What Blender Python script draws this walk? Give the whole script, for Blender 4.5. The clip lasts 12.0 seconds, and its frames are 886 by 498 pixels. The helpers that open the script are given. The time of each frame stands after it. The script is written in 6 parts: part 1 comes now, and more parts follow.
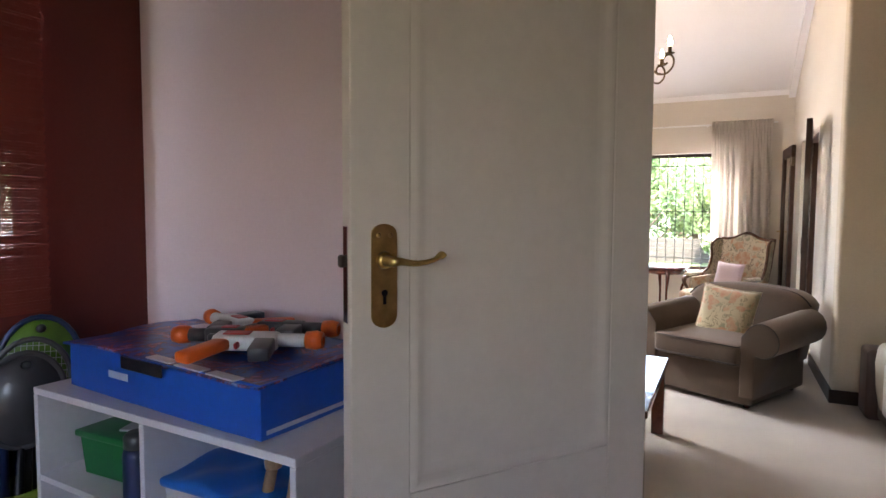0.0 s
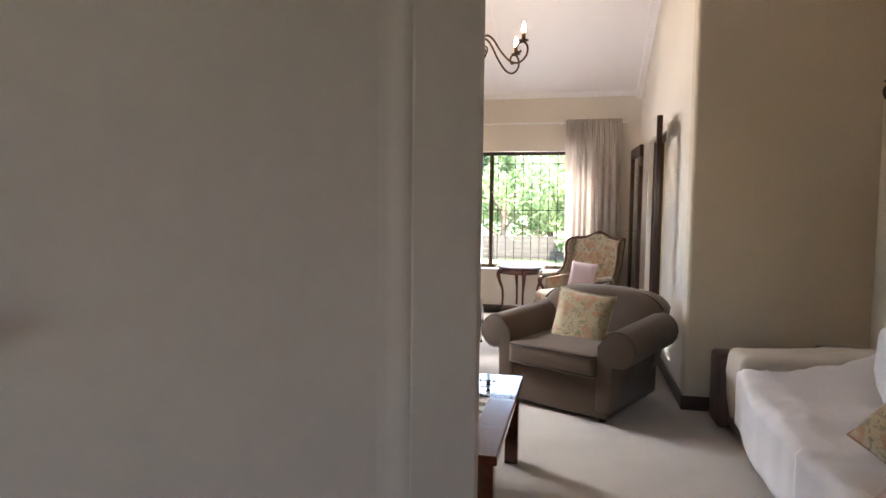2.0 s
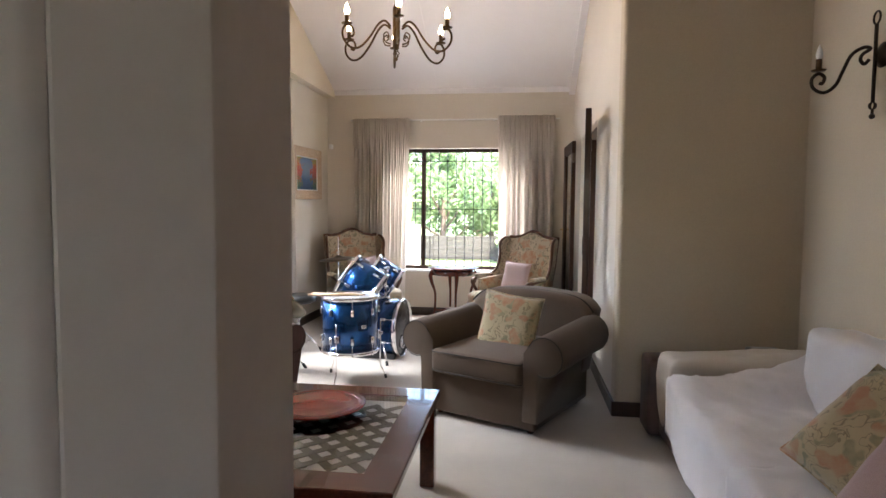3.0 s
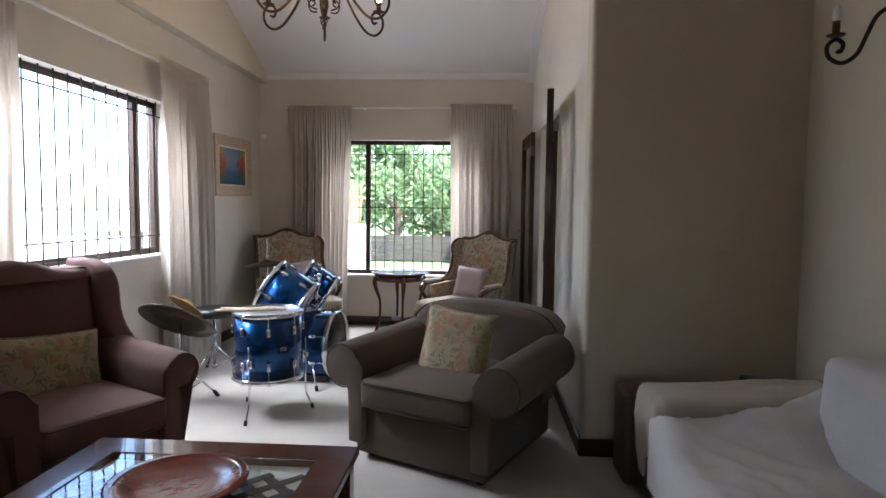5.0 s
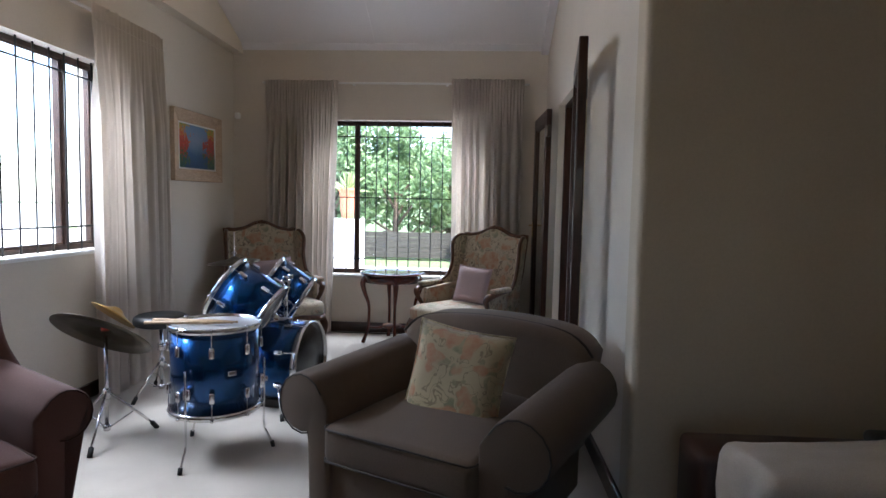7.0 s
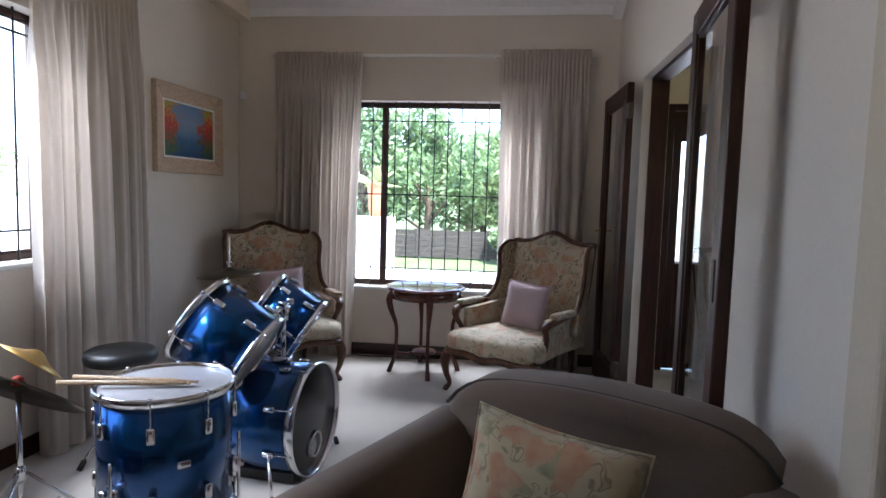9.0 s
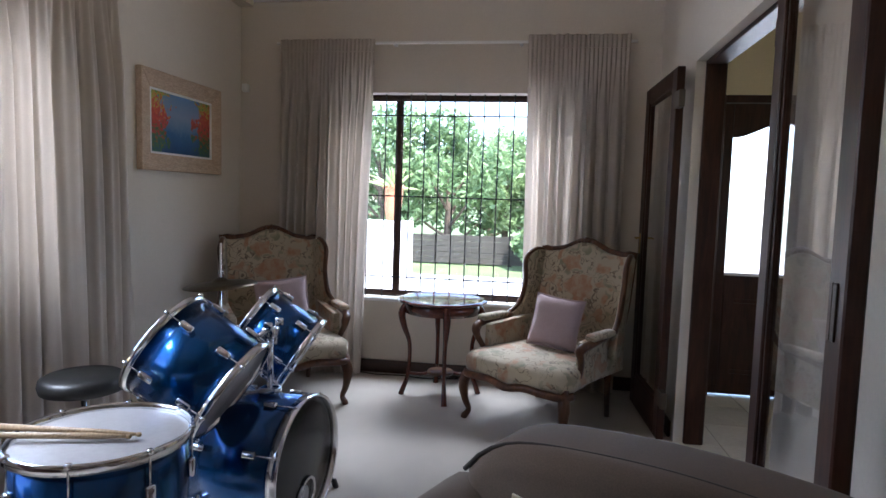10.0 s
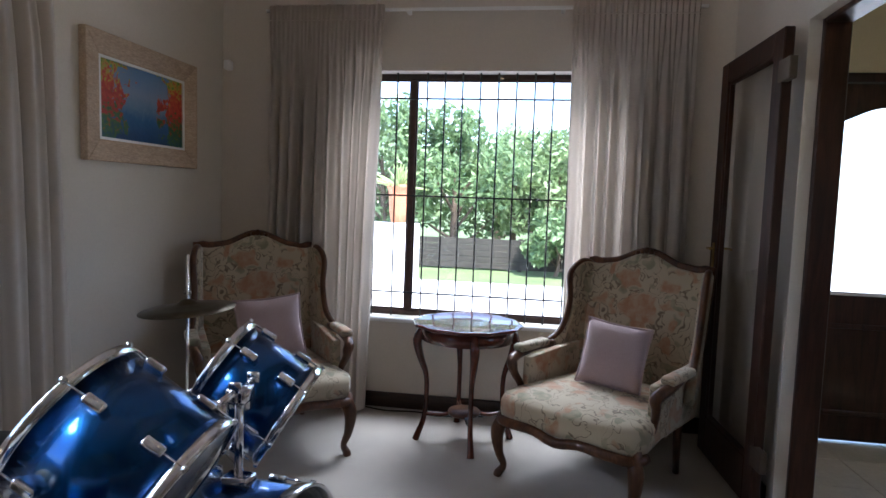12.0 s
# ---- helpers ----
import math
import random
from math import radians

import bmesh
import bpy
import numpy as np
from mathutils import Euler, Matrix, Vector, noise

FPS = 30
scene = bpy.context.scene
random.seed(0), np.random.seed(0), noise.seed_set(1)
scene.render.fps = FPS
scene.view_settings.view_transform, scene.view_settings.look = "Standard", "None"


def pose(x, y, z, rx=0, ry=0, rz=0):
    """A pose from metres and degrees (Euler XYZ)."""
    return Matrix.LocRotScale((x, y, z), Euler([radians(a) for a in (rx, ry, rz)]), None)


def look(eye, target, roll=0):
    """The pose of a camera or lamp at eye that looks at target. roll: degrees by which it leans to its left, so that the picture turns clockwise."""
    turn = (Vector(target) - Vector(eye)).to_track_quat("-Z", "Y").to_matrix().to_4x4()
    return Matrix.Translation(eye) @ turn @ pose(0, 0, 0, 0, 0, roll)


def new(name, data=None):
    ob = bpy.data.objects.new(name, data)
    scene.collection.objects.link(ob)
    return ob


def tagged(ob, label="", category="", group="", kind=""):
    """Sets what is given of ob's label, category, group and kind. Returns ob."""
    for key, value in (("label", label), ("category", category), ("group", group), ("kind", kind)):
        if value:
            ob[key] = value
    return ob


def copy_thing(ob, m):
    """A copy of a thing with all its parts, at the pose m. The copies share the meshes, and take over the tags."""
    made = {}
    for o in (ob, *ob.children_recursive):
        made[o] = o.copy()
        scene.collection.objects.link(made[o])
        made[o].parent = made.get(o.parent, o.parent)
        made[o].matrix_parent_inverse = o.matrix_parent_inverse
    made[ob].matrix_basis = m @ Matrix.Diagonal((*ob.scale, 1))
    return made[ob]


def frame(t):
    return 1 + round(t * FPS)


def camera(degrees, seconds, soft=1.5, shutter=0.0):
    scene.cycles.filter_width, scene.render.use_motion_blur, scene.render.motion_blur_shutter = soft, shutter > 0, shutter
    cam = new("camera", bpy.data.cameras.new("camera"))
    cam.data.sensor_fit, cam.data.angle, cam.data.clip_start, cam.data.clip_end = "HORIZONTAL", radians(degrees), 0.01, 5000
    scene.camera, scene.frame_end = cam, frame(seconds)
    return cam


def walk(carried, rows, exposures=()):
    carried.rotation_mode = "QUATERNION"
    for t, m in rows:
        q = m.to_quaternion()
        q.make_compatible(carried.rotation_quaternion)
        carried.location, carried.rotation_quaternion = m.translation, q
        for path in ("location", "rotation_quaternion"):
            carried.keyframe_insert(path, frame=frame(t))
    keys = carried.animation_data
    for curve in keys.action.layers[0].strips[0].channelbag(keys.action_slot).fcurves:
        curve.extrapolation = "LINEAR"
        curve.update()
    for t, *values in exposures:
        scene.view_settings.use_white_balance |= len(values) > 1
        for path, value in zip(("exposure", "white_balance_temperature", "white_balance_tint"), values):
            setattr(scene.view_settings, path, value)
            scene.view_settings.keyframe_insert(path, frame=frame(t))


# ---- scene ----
cam = camera(73.0, 12.0)
PATH = [
    (0, (0.409, 1.548, 1.331), (-0.443, 3.353, 1.202), 0.3),
    (0.5, (0.41, 1.673, 1.332), (-0.365, 3.512, 1.202), 0.4),
    (1, (0.368, 1.849, 1.333), (-0.299, 3.73, 1.204), 0.4),
    (1.5, (0.345, 1.999, 1.33), (-0.209, 3.916, 1.199), 0.6),
    (2, (0.381, 2.193, 1.335), (-0.053, 4.14, 1.201), 0.7),
    (2.5, (0.446, 2.383, 1.338), (0.114, 4.351, 1.205), 0.5),
    (3, (0.496, 2.532, 1.317), (0.241, 4.511, 1.187), 0.5),
    (5, (0.548, 3.248, 1.314), (0.428, 5.24, 1.182), 0.7),
    (5.5, (0.552, 3.399, 1.299), (0.434, 5.391, 1.166), 0.9),
    (6, (0.537, 3.587, 1.267), (0.416, 5.579, 1.136), 1.0),
    (6.5, (0.527, 3.88, 1.251), (0.402, 5.871, 1.116), 0.9),
    (7, (0.51, 4.102, 1.252), (0.388, 6.093, 1.112), 1.2),
    (7.2, (0.508, 4.206, 1.256), (0.381, 6.196, 1.112), 1.0),
    (9, (0.336, 5.121, 1.282), (0.113, 7.102, 1.124), 1.7),
    (9.5, (0.306, 5.362, 1.26), (0.059, 7.341, 1.114), 1.8),
    (10, (0.289, 5.594, 1.272), (-0.002, 7.568, 1.126), 1.9),
    (10.5, (0.249, 5.781, 1.264), (-0.079, 7.749, 1.121), 1.9),
    (11, (0.163, 5.985, 1.264), (-0.163, 7.953, 1.116), 2.1),
    (11.5, (0.104, 6.138, 1.261), (-0.209, 8.108, 1.116), 2.0),
    (12, (0.041, 6.323, 1.271), (-0.25, 8.297, 1.128), 2.1),
]
EXPO = [(0.0, 3.95, 6850, 16), (1.0, 3.8, 6850, 15), (2.5, 3.65, 6650, 14), (3.2, 3.4, 6500, 13), (5.0, 2.62, 5980, 11), (6.5, 2.3, 5850, 11), (9.0, 2.34, 5720, 13), (12.0, 2.03, 5750, 12)]
walk(cam, [(t, look(eye, target, roll)) for t, eye, target, roll in PATH], EXPO)

# ---- sky and sun ----
world = bpy.data.worlds.new("sky")
scene.world = world
world.use_nodes = True
sky = world.node_tree.nodes.new("ShaderNodeTexSky")
sky.sky_type = "NISHITA"
sky.sun_disc = False
sky.sun_elevation, sky.sun_rotation = radians(55), radians(143)
bg = world.node_tree.nodes["Background"]
world.node_tree.links.new(sky.outputs[0], bg.inputs[0])
bg.inputs[1].default_value = 0.24
# Added area lamps, unseen above the two windows, boost the sky's light indoors.
for nm, at, to, w, h, power in (("sky_fill_side", (-3.0, 6.95, 3.0), (-0.2, 7.1, 1.0), 2.0, 1.0, 68.0), ("sky_fill_far", (-0.4, 10.95, 3.0), (-0.4, 8.3, 0.4), 1.5, 1.0, 44.0)):
    lamp = new(nm, bpy.data.lights.new(nm, "AREA"))
    lamp.data.shape, lamp.data.size, lamp.data.size_y = "RECTANGLE", w, h
    lamp.data.energy, lamp.data.color = power, (0.90, 0.95, 1.0)
    lamp.matrix_world = look(at, to)
sun = new("sun", bpy.data.lights.new("sun", "SUN"))
sun.data.energy, sun.data.angle, sun.data.color = 4.7, radians(6), (1.0, 0.96, 0.9)
sun.matrix_world = look((6, -8, 14.3), (0, 0, 0))

# ---- materials ----
def nodes_of(name):
    m = bpy.data.materials.new(name)
    m.use_nodes = True
    nt = m.node_tree
    return m, nt, nt.nodes["Principled BSDF"]


def coords(nt, scale=(1, 1, 1), space="Object"):
    tc = nt.nodes.new("ShaderNodeTexCoord")
    mp = nt.nodes.new("ShaderNodeMapping")
    mp.inputs["Scale"].default_value = scale
    nt.links.new(tc.outputs[space], mp.inputs[0])
    return mp.outputs[0]


def noise_of(nt, vec, scale, detail=4.0, rough=0.55, distort=0.0):
    n = nt.nodes.new("ShaderNodeTexNoise")
    n.inputs["Scale"].default_value, n.inputs["Detail"].default_value = scale, detail
    n.inputs["Roughness"].default_value, n.inputs["Distortion"].default_value = rough, distort
    nt.links.new(vec, n.inputs["Vector"])
    return n.outputs["Fac"]


def ramp_of(nt, fac, stops):
    r = nt.nodes.new("ShaderNodeValToRGB")
    el = r.color_ramp.elements
    while len(el) < len(stops):
        el.new(0.5)
    for e, (p, c) in zip(el, stops):
        e.position, e.color = p, (*c, 1)
    nt.links.new(fac, r.inputs[0])
    return r.outputs[0]


def mix_of(nt, fac, a, b, mode="MIX"):
    x = nt.nodes.new("ShaderNodeMix")
    x.data_type, x.blend_type = "RGBA", mode
    for sock, v in ((x.inputs[0], fac), (x.inputs[6], a), (x.inputs[7], b)):
        if isinstance(v, (int, float)):
            sock.default_value = v
        elif isinstance(v, tuple):
            sock.default_value = (*v, 1)
        else:
            nt.links.new(v, sock)
    return x.outputs[2]


def bump_of(nt, bsdf, height, strength, dist):
    b = nt.nodes.new("ShaderNodeBump")
    b.inputs["Strength"].default_value, b.inputs["Distance"].default_value = strength, dist
    nt.links.new(height, b.inputs["Height"])
    nt.links.new(b.outputs[0], bsdf.inputs["Normal"])


def shade(c, k):
    return tuple(max(0.0, min(1.0, v * k)) for v in c)


def surface(name, base, rough=0.6, metal=0.0, vary=0.12, big=1.2, fine=60.0, bump=0.15, dist=0.002, scale=(1, 1, 1), coat=0.0, sheen=0.0, space="Object"):
    """A plain surface with blotches at one scale and grain at another."""
    m, nt, b = nodes_of(name)
    v = coords(nt, scale, space)
    n1, n2 = noise_of(nt, v, big, 5), noise_of(nt, v, fine, 3)
    c1 = ramp_of(nt, n1, [(0.3, shade(base, 1 - vary)), (0.7, shade(base, 1 + vary * 0.6))])
    c2 = ramp_of(nt, n2, [(0.3, (1 - vary * 0.8,) * 3), (0.7, (1, 1, 1))])
    nt.links.new(mix_of(nt, 1.0, c1, c2, "MULTIPLY"), b.inputs["Base Color"])
    b.inputs["Roughness"].default_value, b.inputs["Metallic"].default_value = rough, metal
    b.inputs["Coat Weight"].default_value = coat
    b.inputs["Sheen Weight"].default_value = sheen
    if bump:
        bump_of(nt, b, n2, bump, dist)
    return m


def wood(name, dark, light, rough=0.35, along=(2, 18, 18), coat=0.2):
    m, nt, b = nodes_of(name)
    v = coords(nt, along)
    n1 = noise_of(nt, v, 1.6, 6, 0.6, 0.8)
    n2 = noise_of(nt, v, 9.0, 4)
    c = ramp_of(nt, n1, [(0.3, dark), (0.72, light)])
    g = ramp_of(nt, n2, [(0.35, (0.72,) * 3), (0.65, (1, 1, 1))])
    nt.links.new(mix_of(nt, 1.0, c, g, "MULTIPLY"), b.inputs["Base Color"])
    b.inputs["Roughness"].default_value, b.inputs["Coat Weight"].default_value = rough, coat
    b.inputs["Specular IOR Level"].default_value = 0.3
    bump_of(nt, b, n2, 0.12, 0.001)
    return m


def cloth(name, base, weave=420.0, vary=0.12, rough=0.92, sheen=0.08, wrinkle=0.0):
    m, nt, b = nodes_of(name)
    v = coords(nt)
    n1, n2 = noise_of(nt, v, 2.5, 4), noise_of(nt, v, weave, 2)
    c1 = ramp_of(nt, n1, [(0.3, shade(base, 1 - vary)), (0.7, shade(base, 1 + vary))])
    c2 = ramp_of(nt, n2, [(0.35, (0.8,) * 3), (0.65, (1, 1, 1))])
    nt.links.new(mix_of(nt, 1.0, c1, c2, "MULTIPLY"), b.inputs["Base Color"])
    b.inputs["Roughness"].default_value, b.inputs["Sheen Weight"].default_value = rough, sheen
    b.inputs["Sheen Roughness"].default_value = 0.5
    if wrinkle:
        n3 = noise_of(nt, v, 7.0, 3, 0.5, 0.6)
        add = nt.nodes.new("ShaderNodeMath")
        add.operation = "MULTIPLY_ADD"
        nt.links.new(n3, add.inputs[0])
        add.inputs[1].default_value = wrinkle
        nt.links.new(n2, add.inputs[2])
        bump_of(nt, b, add.outputs[0], 0.25, 0.004)
    else:
        bump_of(nt, b, n2, 0.3, 0.001)
    return m


def floral(name, ground, leaf, petal, stem, size=1.0):
    """Printed cloth: scattered blooms, leaves and curling stems on a pale ground."""
    m, nt, b = nodes_of(name)
    v = coords(nt, (size, size, size))
    warp = nt.nodes.new("ShaderNodeTexNoise")
    warp.inputs["Scale"].default_value = 9.0
    nt.links.new(v, warp.inputs["Vector"])
    off = mix_of(nt, 0.12, v, warp.outputs["Color"], "LINEAR_LIGHT")
    def cells(scale, hi, lo):
        c = nt.nodes.new("ShaderNodeTexVoronoi")
        c.inputs["Scale"].default_value = scale
        nt.links.new(off, c.inputs["Vector"])
        return ramp_of(nt, c.outputs["Distance"], [(lo, (1, 1, 1)), (hi, (0, 0, 0))])
    blooms, leaves = cells(8.5, 0.44, 0.33), cells(13.0, 0.36, 0.26)
    tendril = noise_of(nt, off, 11.0, 2.0, 0.4, 1.2)
    line = ramp_of(nt, tendril, [(0.47, (0, 0, 0)), (0.495, (1, 1, 1)), (0.505, (1, 1, 1)), (0.53, (0, 0, 0))])
    tone = noise_of(nt, v, 26.0, 4)
    g = ramp_of(nt, noise_of(nt, v, 3.0, 4), [(0.3, shade(ground, 0.86)), (0.7, ground)])
    pet = ramp_of(nt, tone, [(0.35, petal), (0.65, mixc(petal, ground, 0.55))])
    lf = ramp_of(nt, tone, [(0.35, leaf), (0.65, mixc(leaf, ground, 0.5))])
    c = mix_of(nt, line, g, stem)
    c = mix_of(nt, leaves, c, lf)
    c = mix_of(nt, blooms, c, pet)
    nt.links.new(c, b.inputs["Base Color"])
    b.inputs["Roughness"].default_value, b.inputs["Sheen Weight"].default_value = 0.85, 0.2
    bump_of(nt, b, noise_of(nt, v, 350.0, 2), 0.25, 0.001)
    return m


def mixc(a, b, k):
    return tuple(x * (1 - k) + y * k for x, y in zip(a, b))


def glass(name, tint=(1, 1, 1), rough=0.0):
    m, nt, b = nodes_of(name)
    b.inputs["Base Color"].default_value = (*tint, 1)
    b.inputs["Roughness"].default_value = rough
    b.inputs["Transmission Weight"].default_value = 1.0
    b.inputs["IOR"].default_value = 1.45
    return m


def glow(name, colour, strength):
    m, nt, b = nodes_of(name)
    b.inputs["Base Color"].default_value = (*colour, 1)
    b.inputs["Emission Color"].default_value = (*colour, 1)
    b.inputs["Emission Strength"].default_value = strength
    return m


WALL = surface("wall_paint", (0.65, 0.585, 0.505), 0.85, vary=0.06, big=0.9, fine=90, bump=0.12)
# Alcove walls: a darker, warmer tone than WALL.
TAN = surface("tan_alcove_wall", (0.56, 0.475, 0.355), 0.85, vary=0.07, big=0.9, fine=90, bump=0.12)
# Gable colour has the chandelier's warm light mixed into it.
CREAM_LAMPLIT = surface("lamp_warmed_cream", (0.72, 0.63, 0.51), 0.85, vary=0.05, big=0.9, fine=90, bump=0.1)
CEIL = surface("ceiling_paint", (0.85, 0.82, 0.83), 0.9, vary=0.04, big=0.7, fine=70, bump=0.08)
PINK = surface("pale_lilac_paint", (0.68, 0.53, 0.56), 0.85, vary=0.05, big=1.0, fine=90, bump=0.12)
RED = surface("red_paint", (0.125, 0.020, 0.014), 0.75, vary=0.12, big=1.5, fine=90, bump=0.12)
SKIRT = wood("dark_skirting", (0.022, 0.010, 0.006), (0.06, 0.026, 0.014), 0.4)
DARKWOOD = wood("dark_door_wood", (0.018, 0.006, 0.0035), (0.07, 0.024, 0.013), 0.42, (14, 14, 1.5), 0.05)
MAHOG = wood("mahogany", (0.07, 0.013, 0.007), (0.14, 0.030, 0.015), 0.2, (10, 2, 10), 0.7)
WALNUT = wood("carved_walnut", (0.045, 0.017, 0.008), (0.15, 0.060, 0.025), 0.38, (12, 12, 3), 0.08)
OAK = wood("pale_drumstick_wood", (0.30, 0.19, 0.10), (0.48, 0.34, 0.20), 0.5, (20, 2, 20), 0.1)
BARWOOD = surface("dark_bars", (0.02, 0.018, 0.018), 0.5, 0.4, vary=0.2)
CARPET = None

# ---- building helpers ----
def mesh_ob(name, bm, material, parent=None, label="", smooth=False):
    me = bpy.data.meshes.new(name)
    bm.to_mesh(me)
    bm.free()
    if material:
        me.materials.append(material)
    if smooth:
        for p in me.polygons:
            p.use_smooth = True
    ob = new(name, me)
    if parent is not None:
        ob.parent = parent
    if label:
        ob["label"] = label
    return ob


def part(name, bm, material, parent, label="", smooth=False):
    return mesh_ob(name, bm, material, parent, label, smooth)


def thing(name, m, label, category, group=""):
    ob = new(name)
    ob.empty_display_size = 0.1
    ob.matrix_world = m
    return tagged(ob, label, category, group)


def add_box(bm, lo, hi, bevel=0.0, seg=2, m=None):
    r = bmesh.ops.create_cube(bm, size=1.0)
    vs = r["verts"]
    c = [(a + b) / 2 for a, b in zip(lo, hi)]
    s = [abs(b - a) for a, b in zip(lo, hi)]
    for v in vs:
        v.co = Vector((v.co.x * s[0] + c[0], v.co.y * s[1] + c[1], v.co.z * s[2] + c[2]))
    if bevel:
        es = list({e for v in vs for e in v.link_edges})
        out = bmesh.ops.bevel(bm, geom=es, offset=bevel, segments=seg, affect="EDGES", profile=0.5)
        vs = list({v for f in out["faces"] for v in f.verts} | {v for v in vs if v.is_valid})
    if m is not None:
        for v in vs:
            v.co = m @ v.co
    return vs


def box(lo, hi, bevel=0.0, seg=2, m=None):
    bm = bmesh.new()
    add_box(bm, lo, hi, bevel, seg, m)
    return bm


def setting(name, bm, material, label, category):
    return tagged(mesh_ob(name, bm, material), label, category, kind="structure")


def wall_with_holes(axis, at, thick, lo, hi, z0, z1, holes):
    """A wall slab along x (axis 'y') or y (axis 'x'), with rectangular holes (a, b, za, zb) through it."""
    bm = bmesh.new()
    def slab(a, b, za, zb):
        if b - a < 1e-4 or zb - za < 1e-4:
            return
        if axis == "y":
            add_box(bm, (a, at, za), (b, at + thick, zb))
        else:
            add_box(bm, (at, a, za), (at + thick, b, zb))
    cur = lo
    for a, b, za, zb in sorted(holes):
        slab(cur, a, z0, z1)
        slab(a, b, z0, za)
        slab(a, b, zb, z1)
        cur = b
    slab(cur, hi, z0, z1)
    return bm


LW, RW, FW, DW, AW, AY = -1.94, 1.115, 9.93, 3.10, 2.21, 6.437
EAVE, RIDGE_Y, SLOPE = 2.775, 6.72, 0.42
RIDGE = EAVE + SLOPE * (FW - RIDGE_Y)
HALL_X, HALL_Y0, HALL_Y1 = 3.0, 6.55, 9.95
CARPET = surface("beige_carpet", (0.41, 0.365, 0.31), 0.95, vary=0.14, big=2.2, fine=260, bump=0.6, dist=0.004, sheen=0.25)
TILE = surface("cream_floor_tile", (0.62, 0.55, 0.42), 0.25, vary=0.10, big=3.0, fine=40, bump=0.05)
GROUT = surface("grey_grout", (0.28, 0.25, 0.21), 0.9)
SLAB = surface("concrete_slab", (0.4, 0.38, 0.35), 0.9)
GLASS = glass("window_glass")
FRAME = wood("brown_window_frame", (0.03, 0.014, 0.01), (0.075, 0.035, 0.022), 0.45, (6, 6, 6))
SILLW = surface("white_sill_paint", (0.78, 0.77, 0.75), 0.5, vary=0.05)


def prism(axis, a0, a1, pts):
    """A polygon in the plane across the axis, carried from a0 to a1 along it."""
    bm = bmesh.new()
    rings = []
    for a in (a0, a1):
        rings.append([bm.verts.new((a, p, q) if axis == "x" else (p, a, q)) for p, q in pts])
    bm.faces.new(rings[0])
    bm.faces.new(list(reversed(rings[1])))
    n = len(pts)
    for i in range(n):
        bm.faces.new((rings[0][i], rings[1][i], rings[1][(i + 1) % n], rings[0][(i + 1) % n]))
    bmesh.ops.recalc_face_normals(bm, faces=bm.faces)
    return bm


def roof_z(y):
    return EAVE + SLOPE * min(FW - y, y - (DW + 0.1))


RIDGE_Y = (FW + DW + 0.1) / 2
RIDGE = roof_z(RIDGE_Y)

# openings: far window, side window, french doors, entry door, inner door, playroom window
WIN_F = (-1.09, 0.47, 0.572, 2.078)
WIN_S = (5.98, 7.92, 0.942, 2.122)
FD = (7.69, 9.00, 0.0, 2.08)
ENTRY = (1.505, 2.445, 0.0, 2.08)
INNER = (0.206, 1.02, 0.0, 2.04)
WIN_P = (1.02, 2.72, 1.03, 2.23)

setting("wall_north", wall_with_holes("y", FW, 0.23, LW - 0.22, RW + 0.14, 0, EAVE + 0.05, [WIN_F]), WALL, "plastered cream wall with a barred window", "wall")
setting("wall_west", wall_with_holes("x", LW, -0.22, DW + 0.1, FW, 0, 2.70, [WIN_S]), WALL, "plastered cream wall with a wide barred window", "wall")
setting("wall_gable", prism("x", LW - 0.22, LW + 0.10, [(DW + 0.1, 2.704), (FW, 2.704), (FW, EAVE), (RIDGE_Y, RIDGE), (DW + 0.1, EAVE)]), CREAM_LAMPLIT, "cream gable wall above a plaster ledge", "wall")
setting("wall_east", prism("x", RW, RW + 0.14, [(AY + 0.13, FD[3]), (FW, FD[3]), (FW, EAVE), (RIDGE_Y, RIDGE), (AY + 0.13, roof_z(AY + 0.13))]), WALL, "plastered wall above the double doors", "wall")
setting("wall_east_pier", box((RW, AY + 0.13, 0), (RW + 0.14, FD[0], FD[3])), WALL, "plastered cream wall pier", "wall")
setting("wall_east_end", box((RW, FD[1], 0), (RW + 0.14, FW, FD[3])), WALL, "plastered cream wall beside the double doors", "wall")
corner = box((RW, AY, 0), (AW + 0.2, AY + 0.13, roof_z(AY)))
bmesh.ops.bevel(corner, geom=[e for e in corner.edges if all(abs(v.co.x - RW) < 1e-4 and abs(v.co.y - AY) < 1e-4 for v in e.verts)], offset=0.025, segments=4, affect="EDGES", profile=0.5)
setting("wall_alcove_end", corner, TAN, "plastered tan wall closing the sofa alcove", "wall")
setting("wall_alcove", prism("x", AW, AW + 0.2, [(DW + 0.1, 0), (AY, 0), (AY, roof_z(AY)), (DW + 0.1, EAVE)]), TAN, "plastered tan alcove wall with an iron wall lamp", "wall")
setting("wall_south", wall_with_holes("y", DW + 0.07, 0.07, LW - 0.22, AW + 0.6, 0, EAVE, [INNER]), WALL, "plastered cream wall around the inner door", "wall")
setting("wall_playroom_north", wall_with_holes("y", DW, 0.07, -1.71, 2.75, 0, 2.6, [INNER]), PINK, "pale lilac playroom wall", "wall")
setting("wall_playroom_west", wall_with_holes("x", -1.556, -0.15, -0.75, DW, 0, 2.6, [WIN_P]), RED, "dark red playroom wall with a window", "wall")
setting("wall_playroom_east", box((2.6, -0.75, 0), (2.75, DW, 2.6)), PINK, "pale lilac playroom wall", "wall")
